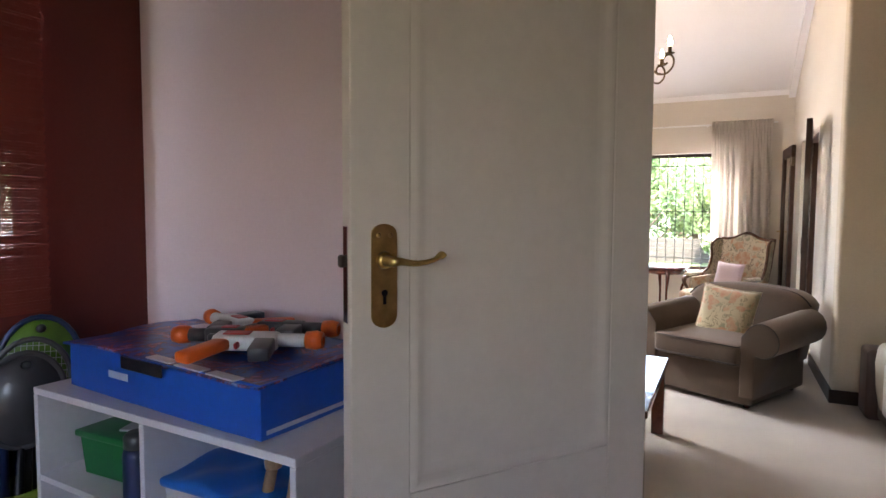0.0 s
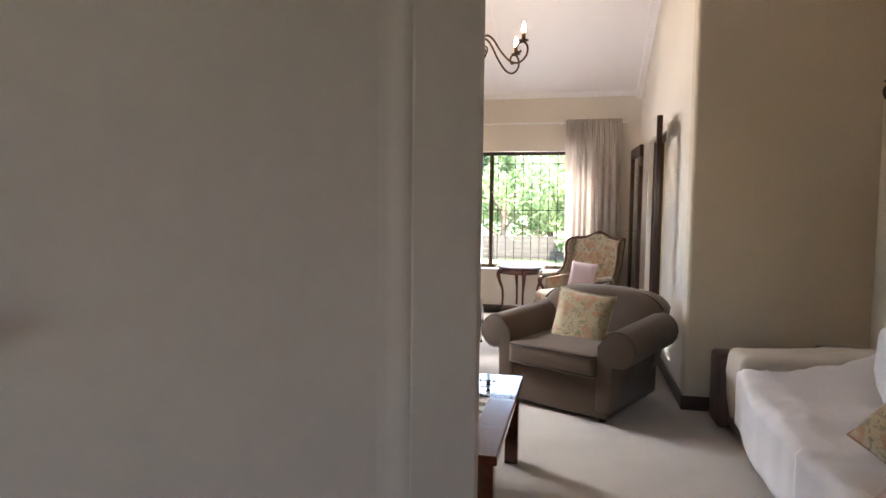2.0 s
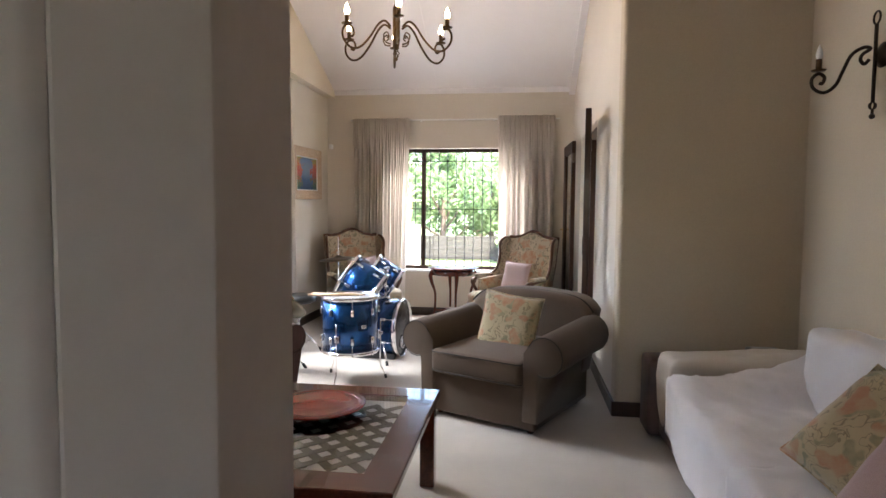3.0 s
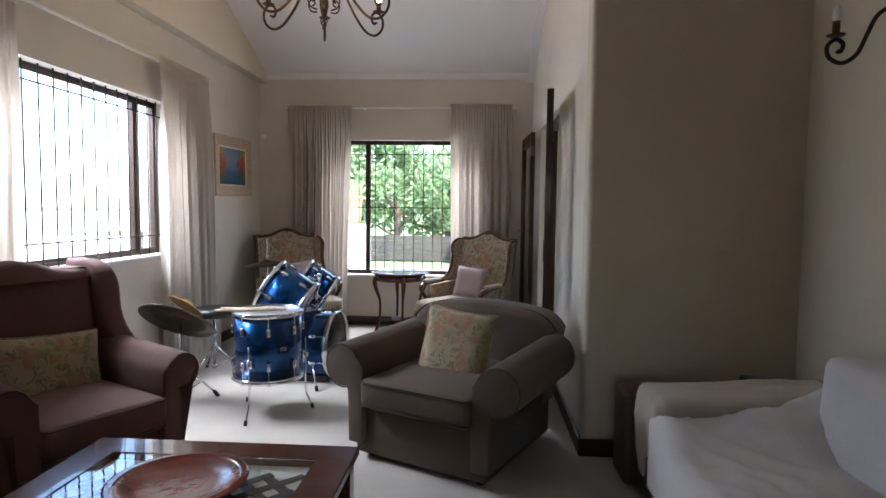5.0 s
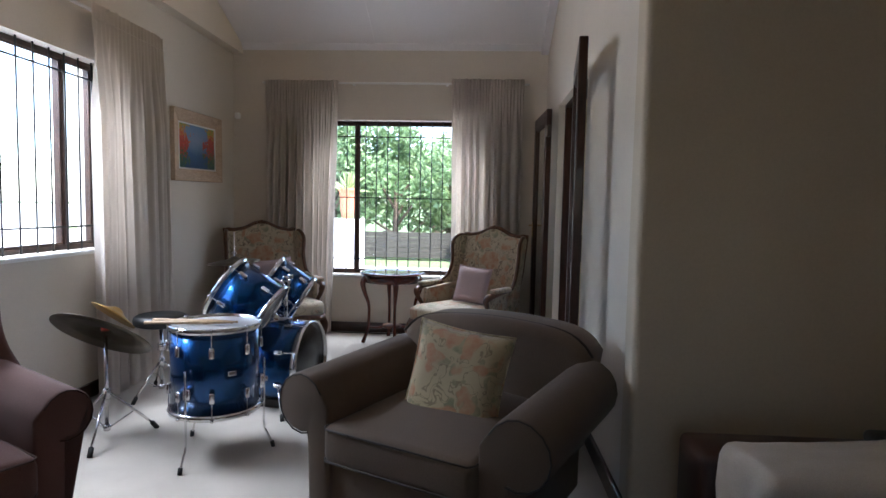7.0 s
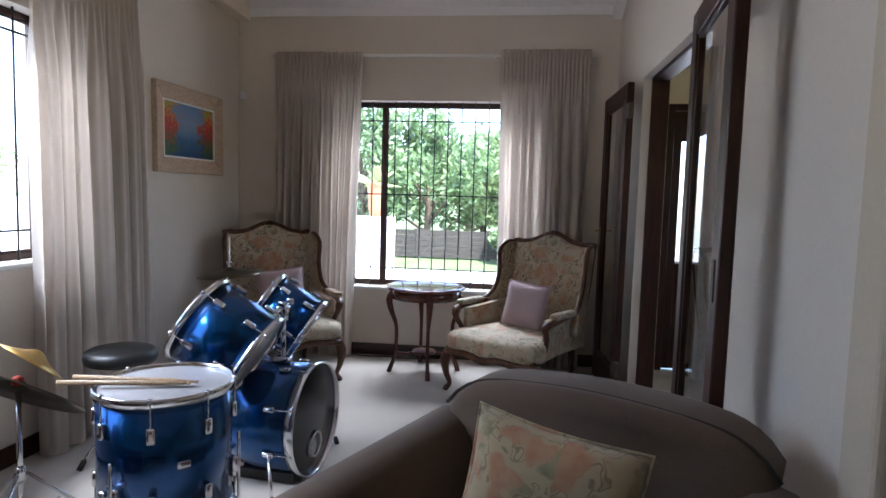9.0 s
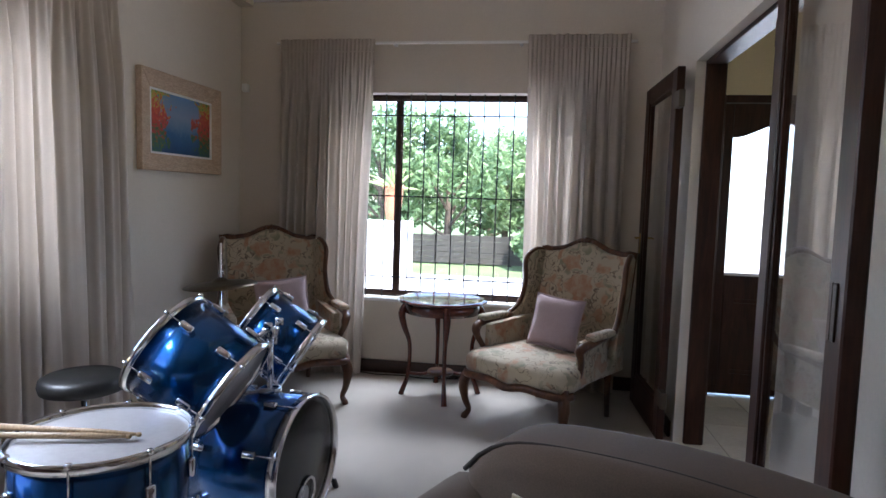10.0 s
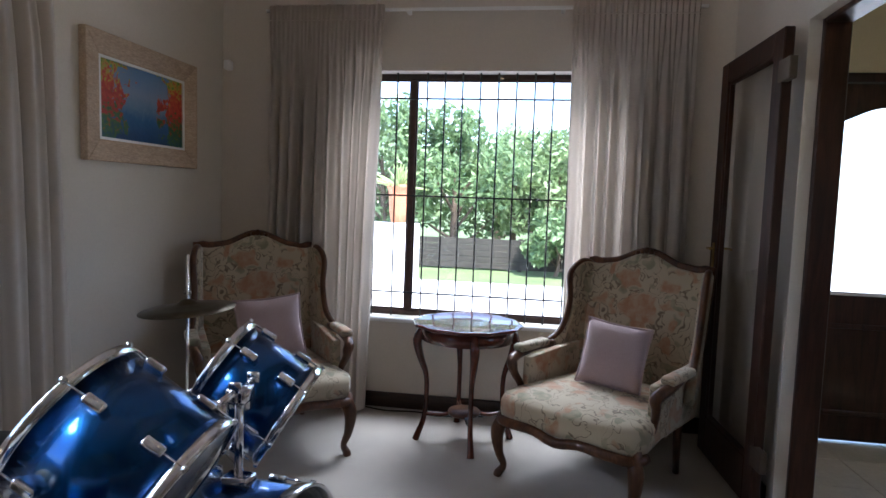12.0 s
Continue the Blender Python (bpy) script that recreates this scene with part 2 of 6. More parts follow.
# South wall is out of view; its opening is added to light the playroom.
setting("wall_playroom_south", wall_with_holes("y", -0.75, 0.15, -1.556, 2.6, 0, 2.6, [(-0.30, 0.45, 1.12, 1.95)]), PINK, "pale lilac playroom wall with an added daylight opening", "wall")
setting("ceiling_playroom", box((-1.71, -0.75, 2.6), (2.75, DW + 0.05, 2.7)), CEIL, "plain white ceiling", "ceiling")
bm = prism("x", LW - 0.3, AW + 0.25, [(FW + 0.25, EAVE - SLOPE * 0.25), (RIDGE_Y, RIDGE), (DW, EAVE - SLOPE * 0.1), (DW, EAVE + 0.15), (RIDGE_Y, RIDGE + 0.2), (FW + 0.25, EAVE + 0.1)])
setting("ceiling", bm, CEIL, "sloping white painted ceiling", "ceiling")
# ceiling joint strips and cornices
for x in (-0.55, 0.66):
    setting("ceiling_joint", prism("x", x - 0.018, x + 0.018, [(FW, EAVE - 0.006), (RIDGE_Y, RIDGE - 0.006), (RIDGE_Y, RIDGE + 0.004), (FW, EAVE + 0.004)]), CEIL, "white ceiling joint strip", "trim")
setting("cornice_north", prism("x", LW + 0.10, RW, [(FW, EAVE - 0.035), (FW - 0.012, EAVE - 0.035), (FW - 0.05, EAVE + 0.012), (FW - 0.05, EAVE + 0.04), (FW, EAVE + 0.05)]), CEIL, "white plaster cornice", "trim")
setting("cornice_east", prism("x", RW - 0.07, RW, [(AY, roof_z(AY) - 0.07), (RIDGE_Y, RIDGE - 0.07), (FW, EAVE - 0.07), (FW, EAVE + 0.01), (RIDGE_Y, RIDGE + 0.01), (AY, roof_z(AY) + 0.01)]), CEIL, "white plaster cornice", "trim")

# floors
setting("floor", box((LW - 0.2, -0.75, -0.05), (RW + 0.03, FW + 0.02, 0.0)), CARPET, "beige cut-pile carpet", "floor")
setting("floor_alcove", box((RW + 0.03, -0.75, -0.05), (AW + 0.6, AY + 0.02, 0.0)), CARPET, "beige cut-pile carpet", "floor")
hall_floor = setting("floor_hall", box((RW + 0.03, AY + 0.02, -0.05), (HALL_X + 0.1, 10.2, -0.006)), GROUT, "cream ceramic floor tiles with grey joints", "floor")
setting("slab", box((LW - 0.3, -0.9, -0.12), (HALL_X + 0.3, 10.25, -0.052)), SLAB, "concrete floor slab", "floor")

# entry hall shell
HALLW = surface("yellow_cream_paint", (0.70, 0.58, 0.38), 0.85, vary=0.05, big=0.9, fine=90, bump=0.1)
# The opening is added, out of view, to let daylight into the hall.
setting("wall_hall_east", wall_with_holes("x", HALL_X, 0.15, AY + 0.13, 10.18, 0, 2.62, [(7.52, 8.22, 1.25, 1.97)]), HALLW, "cream hall wall", "wall")
setting("wall_hall_south", box((AW + 0.2, AY, 0), (HALL_X, AY + 0.13, 2.62)), HALLW, "cream hall wall", "wall")
setting("wall_hall_north", wall_with_holes("y", 9.95, 0.2, RW + 0.14, HALL_X, 0, 2.62, [ENTRY]), HALLW, "cream hall wall around the front door", "wall")
setting("ceiling_hall", box((RW + 0.14, AY + 0.13, 2.62), (HALL_X + 0.15, 10.18, 2.72)), CEIL, "plain white hall ceiling", "ceiling")

# skirting boards
def skirting(lo, hi):
    setting("baseboard", box((*lo, 0.0), (*hi, 0.095), 0.004, 1), SKIRT, "dark-stained wooden skirting board", "skirting board")
skirting((LW, FW - 0.018), (RW, FW))
skirting((LW, DW + 0.12), (LW + 0.018, FW - 0.018))
skirting((RW - 0.018, AY), (RW, FD[0] - 0.07))
skirting((RW - 0.018, FD[1] + 0.07), (RW, FW - 0.018))
skirting((RW - 0.018, AY - 0.018), (AW, AY))
skirting((AW - 0.018, DW + 0.12), (AW, AY - 0.018))


# windows
def window(name, axis, at, out, hole, mullions, bars, rails, label):
    """A framed window set into a wall. out: +1 or -1, the way outdoors along the axis across the wall."""
    a, b, z0, z1 = hole
    w = tagged(new(name), label, "window", kind="structure")
    f0, f1 = at + out * 0.09, at + out * 0.145
    def slab(nm, p, q, za, zb, d0, d1, mat, bevel=0.004, lab=""):
        if axis == "y":
            o = part(nm, box((p, min(d0, d1), za), (q, max(d0, d1), zb), bevel, 1), mat, w, lab)
        else:
            o = part(nm, box((min(d0, d1), p, za), (max(d0, d1), q, zb), bevel, 1), mat, w, lab)
        return o
    t = 0.034
    slab("window_frame", a, b, z1 - t, z1, f0, f1, FRAME)
    slab("window_frame", a, b, z0, z0 + t, f0, f1, FRAME)
    slab("window_frame", a, a + t, z0 + t, z1 - t, f0, f1, FRAME)
    slab("window_frame", b - t, b, z0 + t, z1 - t, f0, f1, FRAME)
    for p, q in mullions:
        slab("mullion", p, q, z0 + t, z1 - t, f0 - out * 0.006, f1 + out * 0.006, FRAME)
    edges = [a + t] + [v for pq in mullions for v in pq] + [b - t]
    for p, q in zip(edges[::2], edges[1::2]):
        g = slab("pane", p, q, z0 + t, z1 - t, at + out * 0.116, at + out * 0.120, GLASS, 0.0)
        g.visible_shadow = False
        for za in (z0 + t, z1 - t - 0.011):
            slab("bead", p, q, za, za + 0.011, f0 + out * 0.004, f0 + out * 0.02, FRAME, 0.002)
        for pa in (p, q - 0.011):
            slab("bead", pa, pa + 0.011, z0 + t + 0.011, z1 - t - 0.011, f0 + out * 0.004, f0 + out * 0.02, FRAME, 0.002)
    slab("window_sill", a, b, z0 - 0.028, z0 - 0.001, at - out * 0.03, at + out * 0.09, SILLW, 0.006)
    y0 = at + out * 0.055
    for c in bars:
        bm = bmesh.new()
        m = pose(c, y0, (z0 + z1) / 2) if axis == "y" else pose(y0, c, (z0 + z1) / 2)
        bmesh.ops.create_cone(bm, cap_ends=True, segments=8, radius1=0.0052, radius2=0.0052, depth=z1 - z0, matrix=m)
        part("bar", bm, BARWOOD, w, "", True)
    for z in rails:
        slab("bar_rail", a, b, z - 0.005, z + 0.005, y0 - 0.006, y0 + 0.006, BARWOOD, 0.001)
    return w


window("window_1", "y", FW, 1, WIN_F, [(-0.738, -0.704)], [-0.945, -0.817] + [-0.630 + 0.1085 * k for k in range(10)], [0.722, 1.328, 1.922], "brown-framed window with dark burglar bars")
window("window_2", "x", LW, -1, WIN_S, [(7.612, 7.655)], [6.09 + 0.1255 * k for k in range(15)], [1.085, 2.01], "wide brown-framed window with dark burglar bars")

# french door frame in the side wall
fr = tagged(new("door_frame_1"), "dark-stained frame of the double doors", "door frame", kind="structure")
x0, x1 = RW + 0.05, RW + 0.155
part("jamb", box((x0, FD[0] - 0.065, 0), (x1, FD[0] + 0.02, FD[3] + 0.06), 0.006, 1), DARKWOOD, fr)
part("jamb", box((x0, FD[1] - 0.02, 0), (x1, FD[1] + 0.065, FD[3] + 0.06), 0.006, 1), DARKWOOD, fr)
part("head", box((x0, FD[0] + 0.02, FD[3] - 0.02), (x1, FD[1] - 0.02, FD[3] + 0.06), 0.006, 1), DARKWOOD, fr)

# inner door frame, white
WHITE = surface("white_gloss_paint", (0.60, 0.53, 0.46), 0.5, vary=0.06, big=1.5, fine=30, bump=0.06, dist=0.001, coat=0.0)
fr = tagged(new("door_frame_2"), "white painted inner door frame", "door frame", kind="structure")
part("jamb", box((INNER[0] - 0.05, DW - 0.07, 0), (INNER[0] + 0.012, DW + 0.142, INNER[3] + 0.05), 0.006, 1), WHITE, fr)
part("jamb", box((INNER[1] - 0.012, DW - 0.07, 0), (INNER[1] + 0.05, DW + 0.142, INNER[3] + 0.05), 0.006, 1), WHITE, fr)
part("head", box((INNER[0] + 0.012, DW - 0.07, INNER[3] - 0.012), (INNER[1] - 0.012, DW + 0.142, INNER[3] + 0.05), 0.006, 1), WHITE, fr)

# garden
GRASS = surface("lawn_grass", (0.15, 0.20, 0.075), 0.95, vary=0.35, big=0.8, fine=60, bump=0.5, dist=0.02)
PAVE = surface("pale_paving", (0.76, 0.74, 0.70), 0.8, vary=0.10, big=1.0, fine=30)
setting("ground", box((-300, -300, -0.4), (300, 300, -0.14)), GRASS, "green lawn", "ground")
setting("pavement", box((-9, 10.3, -0.138), (9, 17.2, -0.10), 0.01, 1), PAVE, "pale paved terrace", "pavement")
# Extra paving added behind the front door so its frosted pane reads white.
setting("pavement_entry_fill", box((0.95, 17.21, -0.138), (9, 34, -0.10), 0.01, 1), PAVE, "added pale paving that whitens the front door pane", "pavement")
setting("pavement_yard", box((-19.9, 10.3, -0.138), (-9.01, 30, -0.10), 0.01, 1), PAVE, "pale paved yard", "pavement")
setting("pavement_side", box((-19.9, -2, -0.138), (LW - 0.35, 10.29, -0.10), 0.01, 1), PAVE, "pale paved yard", "pavement")

# ---- shapes for things ----
def spline(pts, n=6):
    """A smooth polyline through the points."""
    P = [Vector(p) for p in pts]
    out = []
    for i in range(len(P) - 1):
        p0, p1, p2, p3 = P[max(i - 1, 0)], P[i], P[i + 1], P[min(i + 2, len(P) - 1)]
        for k in range(n):
            t = k / n
            out.append(0.5 * ((2 * p1) + (p2 - p0) * t + (2 * p0 - 5 * p1 + 4 * p2 - p3) * t * t + (3 * p1 - p0 - 3 * p2 + p3) * t ** 3))
    out.append(P[-1])
    return out


def add_tube(bm, pts, radius, seg=8):
    """A round bar along a polyline; radius is a number or a list that is spread along it."""
    pts = [Vector(p) for p in pts]
    n = len(pts)
    rings, up = [], None
    for i, p in enumerate(pts):
        d = (pts[min(i + 1, n - 1)] - pts[max(i - 1, 0)]).normalized()
        if up is None:
            up = d.orthogonal().normalized()
        up = (up - d * up.dot(d)).normalized()
        side = d.cross(up)
        if isinstance(radius, (int, float)):
            r = radius
        else:
            f = i / (n - 1) * (len(radius) - 1)
            j = min(int(f), len(radius) - 2)
            r = radius[j] + (radius[j + 1] - radius[j]) * (f - j)
        rings.append([bm.verts.new(p + (up * math.cos(a) + side * math.sin(a)) * r) for a in (2 * math.pi * k / seg for k in range(seg))])
    for a, b in zip(rings, rings[1:]):
        for k in range(seg):
            bm.faces.new((a[k], a[(k + 1) % seg], b[(k + 1) % seg], b[k]))
    bm.faces.new(list(reversed(rings[0])))
    bm.faces.new(rings[-1])
    return bm


def tube(pts, radius, seg=8):
    return add_tube(bmesh.new(), pts, radius, seg)


def add_lathe(bm, prof, seg=24, m=None):
    rings = []
    for r, z in prof:
        if r < 1e-5:
            rings.append([bm.verts.new((0, 0, z))])
        else:
            rings.append([bm.verts.new((r * math.cos(2 * math.pi * k / seg), r * math.sin(2 * math.pi * k / seg), z)) for k in range(seg)])
    made = [v for r in rings for v in r]
    for a, b in zip(rings, rings[1:]):
        for k in range(seg):
            q = [a[k % len(a)], a[(k + 1) % len(a)], b[(k + 1) % len(b)], b[k % len(b)]]
            q = list(dict.fromkeys(q))
            if len(q) > 2:
                bm.faces.new(q)
    if m is not None:
        for v in made:
            v.co = m @ v.co
    return bm


def lathe(prof, seg=24, m=None):
    bm = add_lathe(bmesh.new(), prof, seg, m)
    bmesh.ops.recalc_face_normals(bm, faces=bm.faces)
    return bm


def soft_prism(axis, a0, a1, pts, bevel=0.02, seg=3):
    """A carried outline whose two end edges are rounded, as upholstery is."""
    bm = prism(axis, a0, a1, pts)
    bm.faces.ensure_lookup_table()
    es = {e for f in bm.faces if len(f.verts) == len(pts) for e in f.edges} if len(pts) != 4 else set(bm.edges)
    bmesh.ops.bevel(bm, geom=list(es), offset=bevel, segments=seg, affect="EDGES", profile=0.5)
    return bm


def ruffle(bm, amount, scale, seed=0.0):
    for v in bm.verts:
        v.co += noise.noise_vector(v.co * scale + Vector((seed, seed * 1.7, 0))) * amount
    return bm


def cushion(w, h, t, n=14, sag=0.0, seed=1.0):
    """A stuffed square cushion, standing in the xz plane with its middle at the origin."""
    bm = bmesh.new()
    grid = {}
    for s in (-1, 1):
        for i in range(n + 1):
            for j in range(n + 1):
                u, v = 2 * i / n - 1, 2 * j / n - 1
                if s == 1 and (i in (0, n) or j in (0, n)):
                    grid[s, i, j] = grid[-1, i, j]
                    continue
                puff = ((1 - u ** 4) * (1 - v ** 4)) ** 0.55
                pinch = 1 - 0.07 * (u * u * (1 - v * v) * 0 + (1 - u * u) * v * v + (1 - v * v) * u * u)
                p = Vector((u * w / 2 * pinch, s * t / 2 * puff, v * h / 2 * pinch - sag * (1 - u * u) * (v + 1) * 0.5))
                p += noise.noise_vector(p * 9 + Vector((seed, 0, s))) * 0.006
                grid[s, i, j] = bm.verts.new(p)
    for s in (-1, 1):
        for i in range(n):
            for j in range(n):
                q = [grid[s, i, j], grid[s, i + 1, j], grid[s, i + 1, j + 1], grid[s, i, j + 1]]
                bm.faces.new(q if s == -1 else list(reversed(q)))
    return bm


def cushion_edge(w, h):
    pts = []
    n = 10
    for k in range(4 * n + 1):
        side, f = divmod(k, n)
        a = 2 * f / n - 1
        u, v = ((a, -1), (1, a), (-a, 1), (-1, -a))[side % 4]
        pinch = 1 - 0.07 * ((1 - u * u) * v * v + (1 - v * v) * u * u)
        pts.append((u * w / 2 * pinch, 0, v * h / 2 * pinch))
    return tube(pts, 0.005, 6)


def scatter_cushion(name, m, w, h, t, mat, label, seed=1.0, edge=None):
    ob = thing(name, m, label, "cushion")
    part("cover", cushion(w, h, t, seed=seed), mat, ob, "", True)
    part("piping", cushion_edge(w, h), edge or mat, ob, "", True)
    return ob


TAUPE = cloth("taupe_corduroy", (0.102, 0.068, 0.045), 300, 0.12)
TAUPE_D = cloth("dark_piping_cloth", (0.030, 0.022, 0.017), 300, 0.1)
PLUM = cloth("brown_plum_upholstery", (0.15, 0.072, 0.062), 300, 0.12)
PLUM_D = cloth("dark_plum_piping", (0.07, 0.034, 0.03), 300, 0.1)
FLORAL = floral("floral_tapestry", (0.41, 0.335, 0.23), (0.19, 0.18, 0.11), (0.31, 0.15, 0.075), (0.13, 0.095, 0.058), 0.8)
FLORAL2 = floral("floral_cushion_print", (0.38, 0.305, 0.18), (0.17, 0.165, 0.09), (0.33, 0.15, 0.075), (0.19, 0.15, 0.085), 0.9)
MAUVE = cloth("dusty_mauve_cloth", (0.42, 0.31, 0.31), 400, 0.08)
SHEET = cloth("white_sheet", (0.67, 0.645, 0.65), 500, 0.04, wrinkle=3.0)
LEATHER = surface("dark_brown_leather", (0.05, 0.022, 0.016), 0.42, vary=0.25, big=4, fine=140, bump=0.3)
BLACK = surface("black_plastic", (0.015, 0.015, 0.016), 0.35, vary=0.2)
CHROME = surface("chrome", (0.78, 0.78, 0.80), 0.14, 1.0, vary=0.08, big=6, fine=80, bump=0.0)
IRON = surface("dark_wrought_iron", (0.035, 0.022, 0.015), 0.5, 0.6, vary=0.3, big=8, fine=90, bump=0.3)
BRASS = surface("worn_brass", (0.52, 0.36, 0.13), 0.32, 1.0, vary=0.3, big=14, fine=60, bump=0.1)


# ---- upholstered armchairs ----
def rolled_arm(sign, x_in, x_out, z_top, r, n=12):
    """Outline of a rolled arm seen from the front: an upright with a scroll that hangs outwards."""
    cx, cz = x_out - r, z_top - r
    pts = [(x_in, 0.09), (x_out - 2 * r + 0.075, 0.09), (x_out - 2 * r + 0.085, cz - r * 0.4)]
    for k in range(n + 1):
        a = -0.62 * math.pi + k / n * (1.48 * math.pi)
        pts.append((cx + r * math.cos(a), cz + r * math.sin(a)))
    pts.append((x_in, cz + r * 0.05))
    return [(sign * x, z) for x, z in pts]


def armchair(m, label, fabric, piping, width, depth, z_arm, z_back, roll, wings=False):
    ob = thing("armchair", m, label, "armchair")
    hw, hd = width / 2, depth / 2
    inner = hw - 2 * roll - 0.0
    base_w = hw - 2 * roll + (0.05 if not wings else 0.08)
    part("base", soft_prism("y", -hd + 0.03, hd - 0.02, [(-base_w, 0.03), (base_w, 0.03), (base_w, 0.30), (-base_w, 0.30)], 0.02), fabric, ob, "", True)
    for s in (-1, 1):
        pts = rolled_arm(s, inner - 0.02, hw, z_arm, roll)
        bm = soft_prism("y", -hd, hd - 0.12, pts, 0.010)
        for v in bm.verts:
            k = (v.co.y + hd) / depth
            v.co.z += 0.035 * k * (v.co.z / z_arm) ** 2
        bmesh.ops.recalc_face_normals(bm, faces=bm.faces)
        arm = part("arm", bm, fabric, ob, "", True)
        part("piping", tube([(x - 0.004 * (1 if x > s * (hw - roll) else -1), -hd + 0.001, z - 0.003) for x, z in pts[3:-1]], 0.0032, 6), piping, arm, "dark piping", True)
    # seat cushion
    bm = box((-inner + 0.015, -hd - 0.035, 0.29), (inner - 0.015, hd - 0.2, 0.44), 0.035, 3)
    bmesh.ops.subdivide_edges(bm, edges=[e for e in bm.edges if e.calc_length() > 0.2], cuts=6, use_grid_fill=True)
    for v in bm.verts:
        if v.co.z > 0.4:
            v.co.z += 0.03 * (1 - (v.co.x / inner) ** 2) * max(0.0, 1 - (v.co.y / hd) ** 2)
    seat = part("seat_cushion", ruffle(bm, 0.006, 5.0), fabric, ob, "", True)
    for z in (0.31, 0.43):
        part("piping", tube([(-inner + 0.02, -hd + 0.2, z), (-inner + 0.022, -hd - 0.015, z), (-inner + 0.04, -hd - 0.036, z), (inner - 0.04, -hd - 0.036, z), (inner - 0.022, -hd - 0.015, z), (inner - 0.02, -hd + 0.2, z)], 0.004, 6), piping, seat, "dark piping", True)
    # back with a bowed top
    n = 28
    top = []
    bw = (inner + 0.13) if not wings else inner + 0.05
    for k in range(n + 1):
        u = 1 - 2 * k / n
        if wings:
            z = z_back - 0.05 * abs(u) ** 2 + 0.03 * math.cos(u * math.pi * 2) * 0.5
        else:
            z = z_back - 0.10 * abs(u) ** 7 - 0.018 * (1 - math.cos(u * math.pi * 1.15)) * 0.5
        top.append((u * bw, z))
    pts = [(-bw * 0.9, 0.25), (bw * 0.9, 0.25)] + top
    bm = soft_prism("y", hd - 0.24, hd - 0.03, pts, 0.05, 4)
    for v in bm.verts:
        v.co.y += 0.20 * max(0.0, v.co.z - 0.3) - (0.05 * (1 - (v.co.x / bw) ** 2) if v.co.y < hd - 0.13 else 0)
    bmesh.ops.recalc_face_normals(bm, faces=bm.faces)
    back = part("backrest", bm, fabric, ob, "", True)
    part("piping", tube([(x, hd - 0.225 + 0.2 * (z - 0.3), z - 0.004) for x, z in top], 0.006, 6), piping, back, "dark piping", True)
    if wings:
        for s in (-1, 1):
            w = [(hd - 0.02, 0.5), (hd + 0.10, z_back - 0.04), (hd + 0.02, z_back + 0.005), (hd - 0.10, z_back - 0.01), (hd - 0.18, z_back - 0.10), (hd - 0.20, z_back - 0.25), (hd - 0.24, z_arm + 0.06), (hd - 0.32, z_arm - 0.03), (hd - 0.30, z_arm - 0.12)]
            w = [(p.x, p.y) for p in spline([(a, b, 0) for a, b in w + w[:1]], 3)][:-1]
            x0, x1 = sorted((s * (inner + 0.0), s * (inner + 0.12)))
            bm = soft_prism("x", x0, x1, w, 0.03)
            for v in bm.verts:
                v.co.x += s * 0.05 * max(0, hd - v.co.y) / 0.3
            bmesh.ops.recalc_face_normals(bm, faces=bm.faces)
            part("wing", bm, fabric, ob, "", True)
    for x in (-1, 1):
        for y in (-1, 1):
            part("foot", lathe([(0, 0), (0.022, 0), (0.032, 0.055), (0, 0.055)], 10, pose(x * (base_w - 0.06), y * (hd - 0.1), 0)), MAHOG, ob, "dark wooden foot", True)
    return ob


armchair(pose(0.44, 6.505, 0, 0, 0, -27.0), "taupe upholstered armchair with rolled arms and dark piping", TAUPE, TAUPE_D, 1.13, 0.88, 0.605, 0.77, 0.115)
scatter_cushion("scatter_cushion", pose(0.43, 6.455, 0.565, -16, 5, -24), 0.42, 0.42, 0.13, FLORAL2, "floral square cushion leaning in the taupe armchair", 3.0)
armchair(pose(-1.37, 5.84, 0, 0, 0, 62), "brown plum wingback armchair with rolled arms", PLUM, PLUM_D, 0.90, 0.80, 0.62, 1.02, 0.085, True)
scatter_cushion("scatter_cushion", pose(-1.46, 5.88, 0.545, -20, 4, 62), 0.52, 0.34, 0.14, FLORAL2, "floral oblong cushion leaning in the brown wingback armchair", 8.0)


# ---- carved floral wing chairs ----
def crest(u):
    """Height of the back's serpentine top rail, u from -1 to 1."""
    a = abs(u)
    if a < 0.62:
        return 1.0 + 0.065 * (0.5 + 0.5 * math.cos(a / 0.62 * math.pi))
    return 1.0 - 0.012 * math.sin((a - 0.62) / 0.38 * math.pi) + 0.01 * (a - 0.62) / 0.38


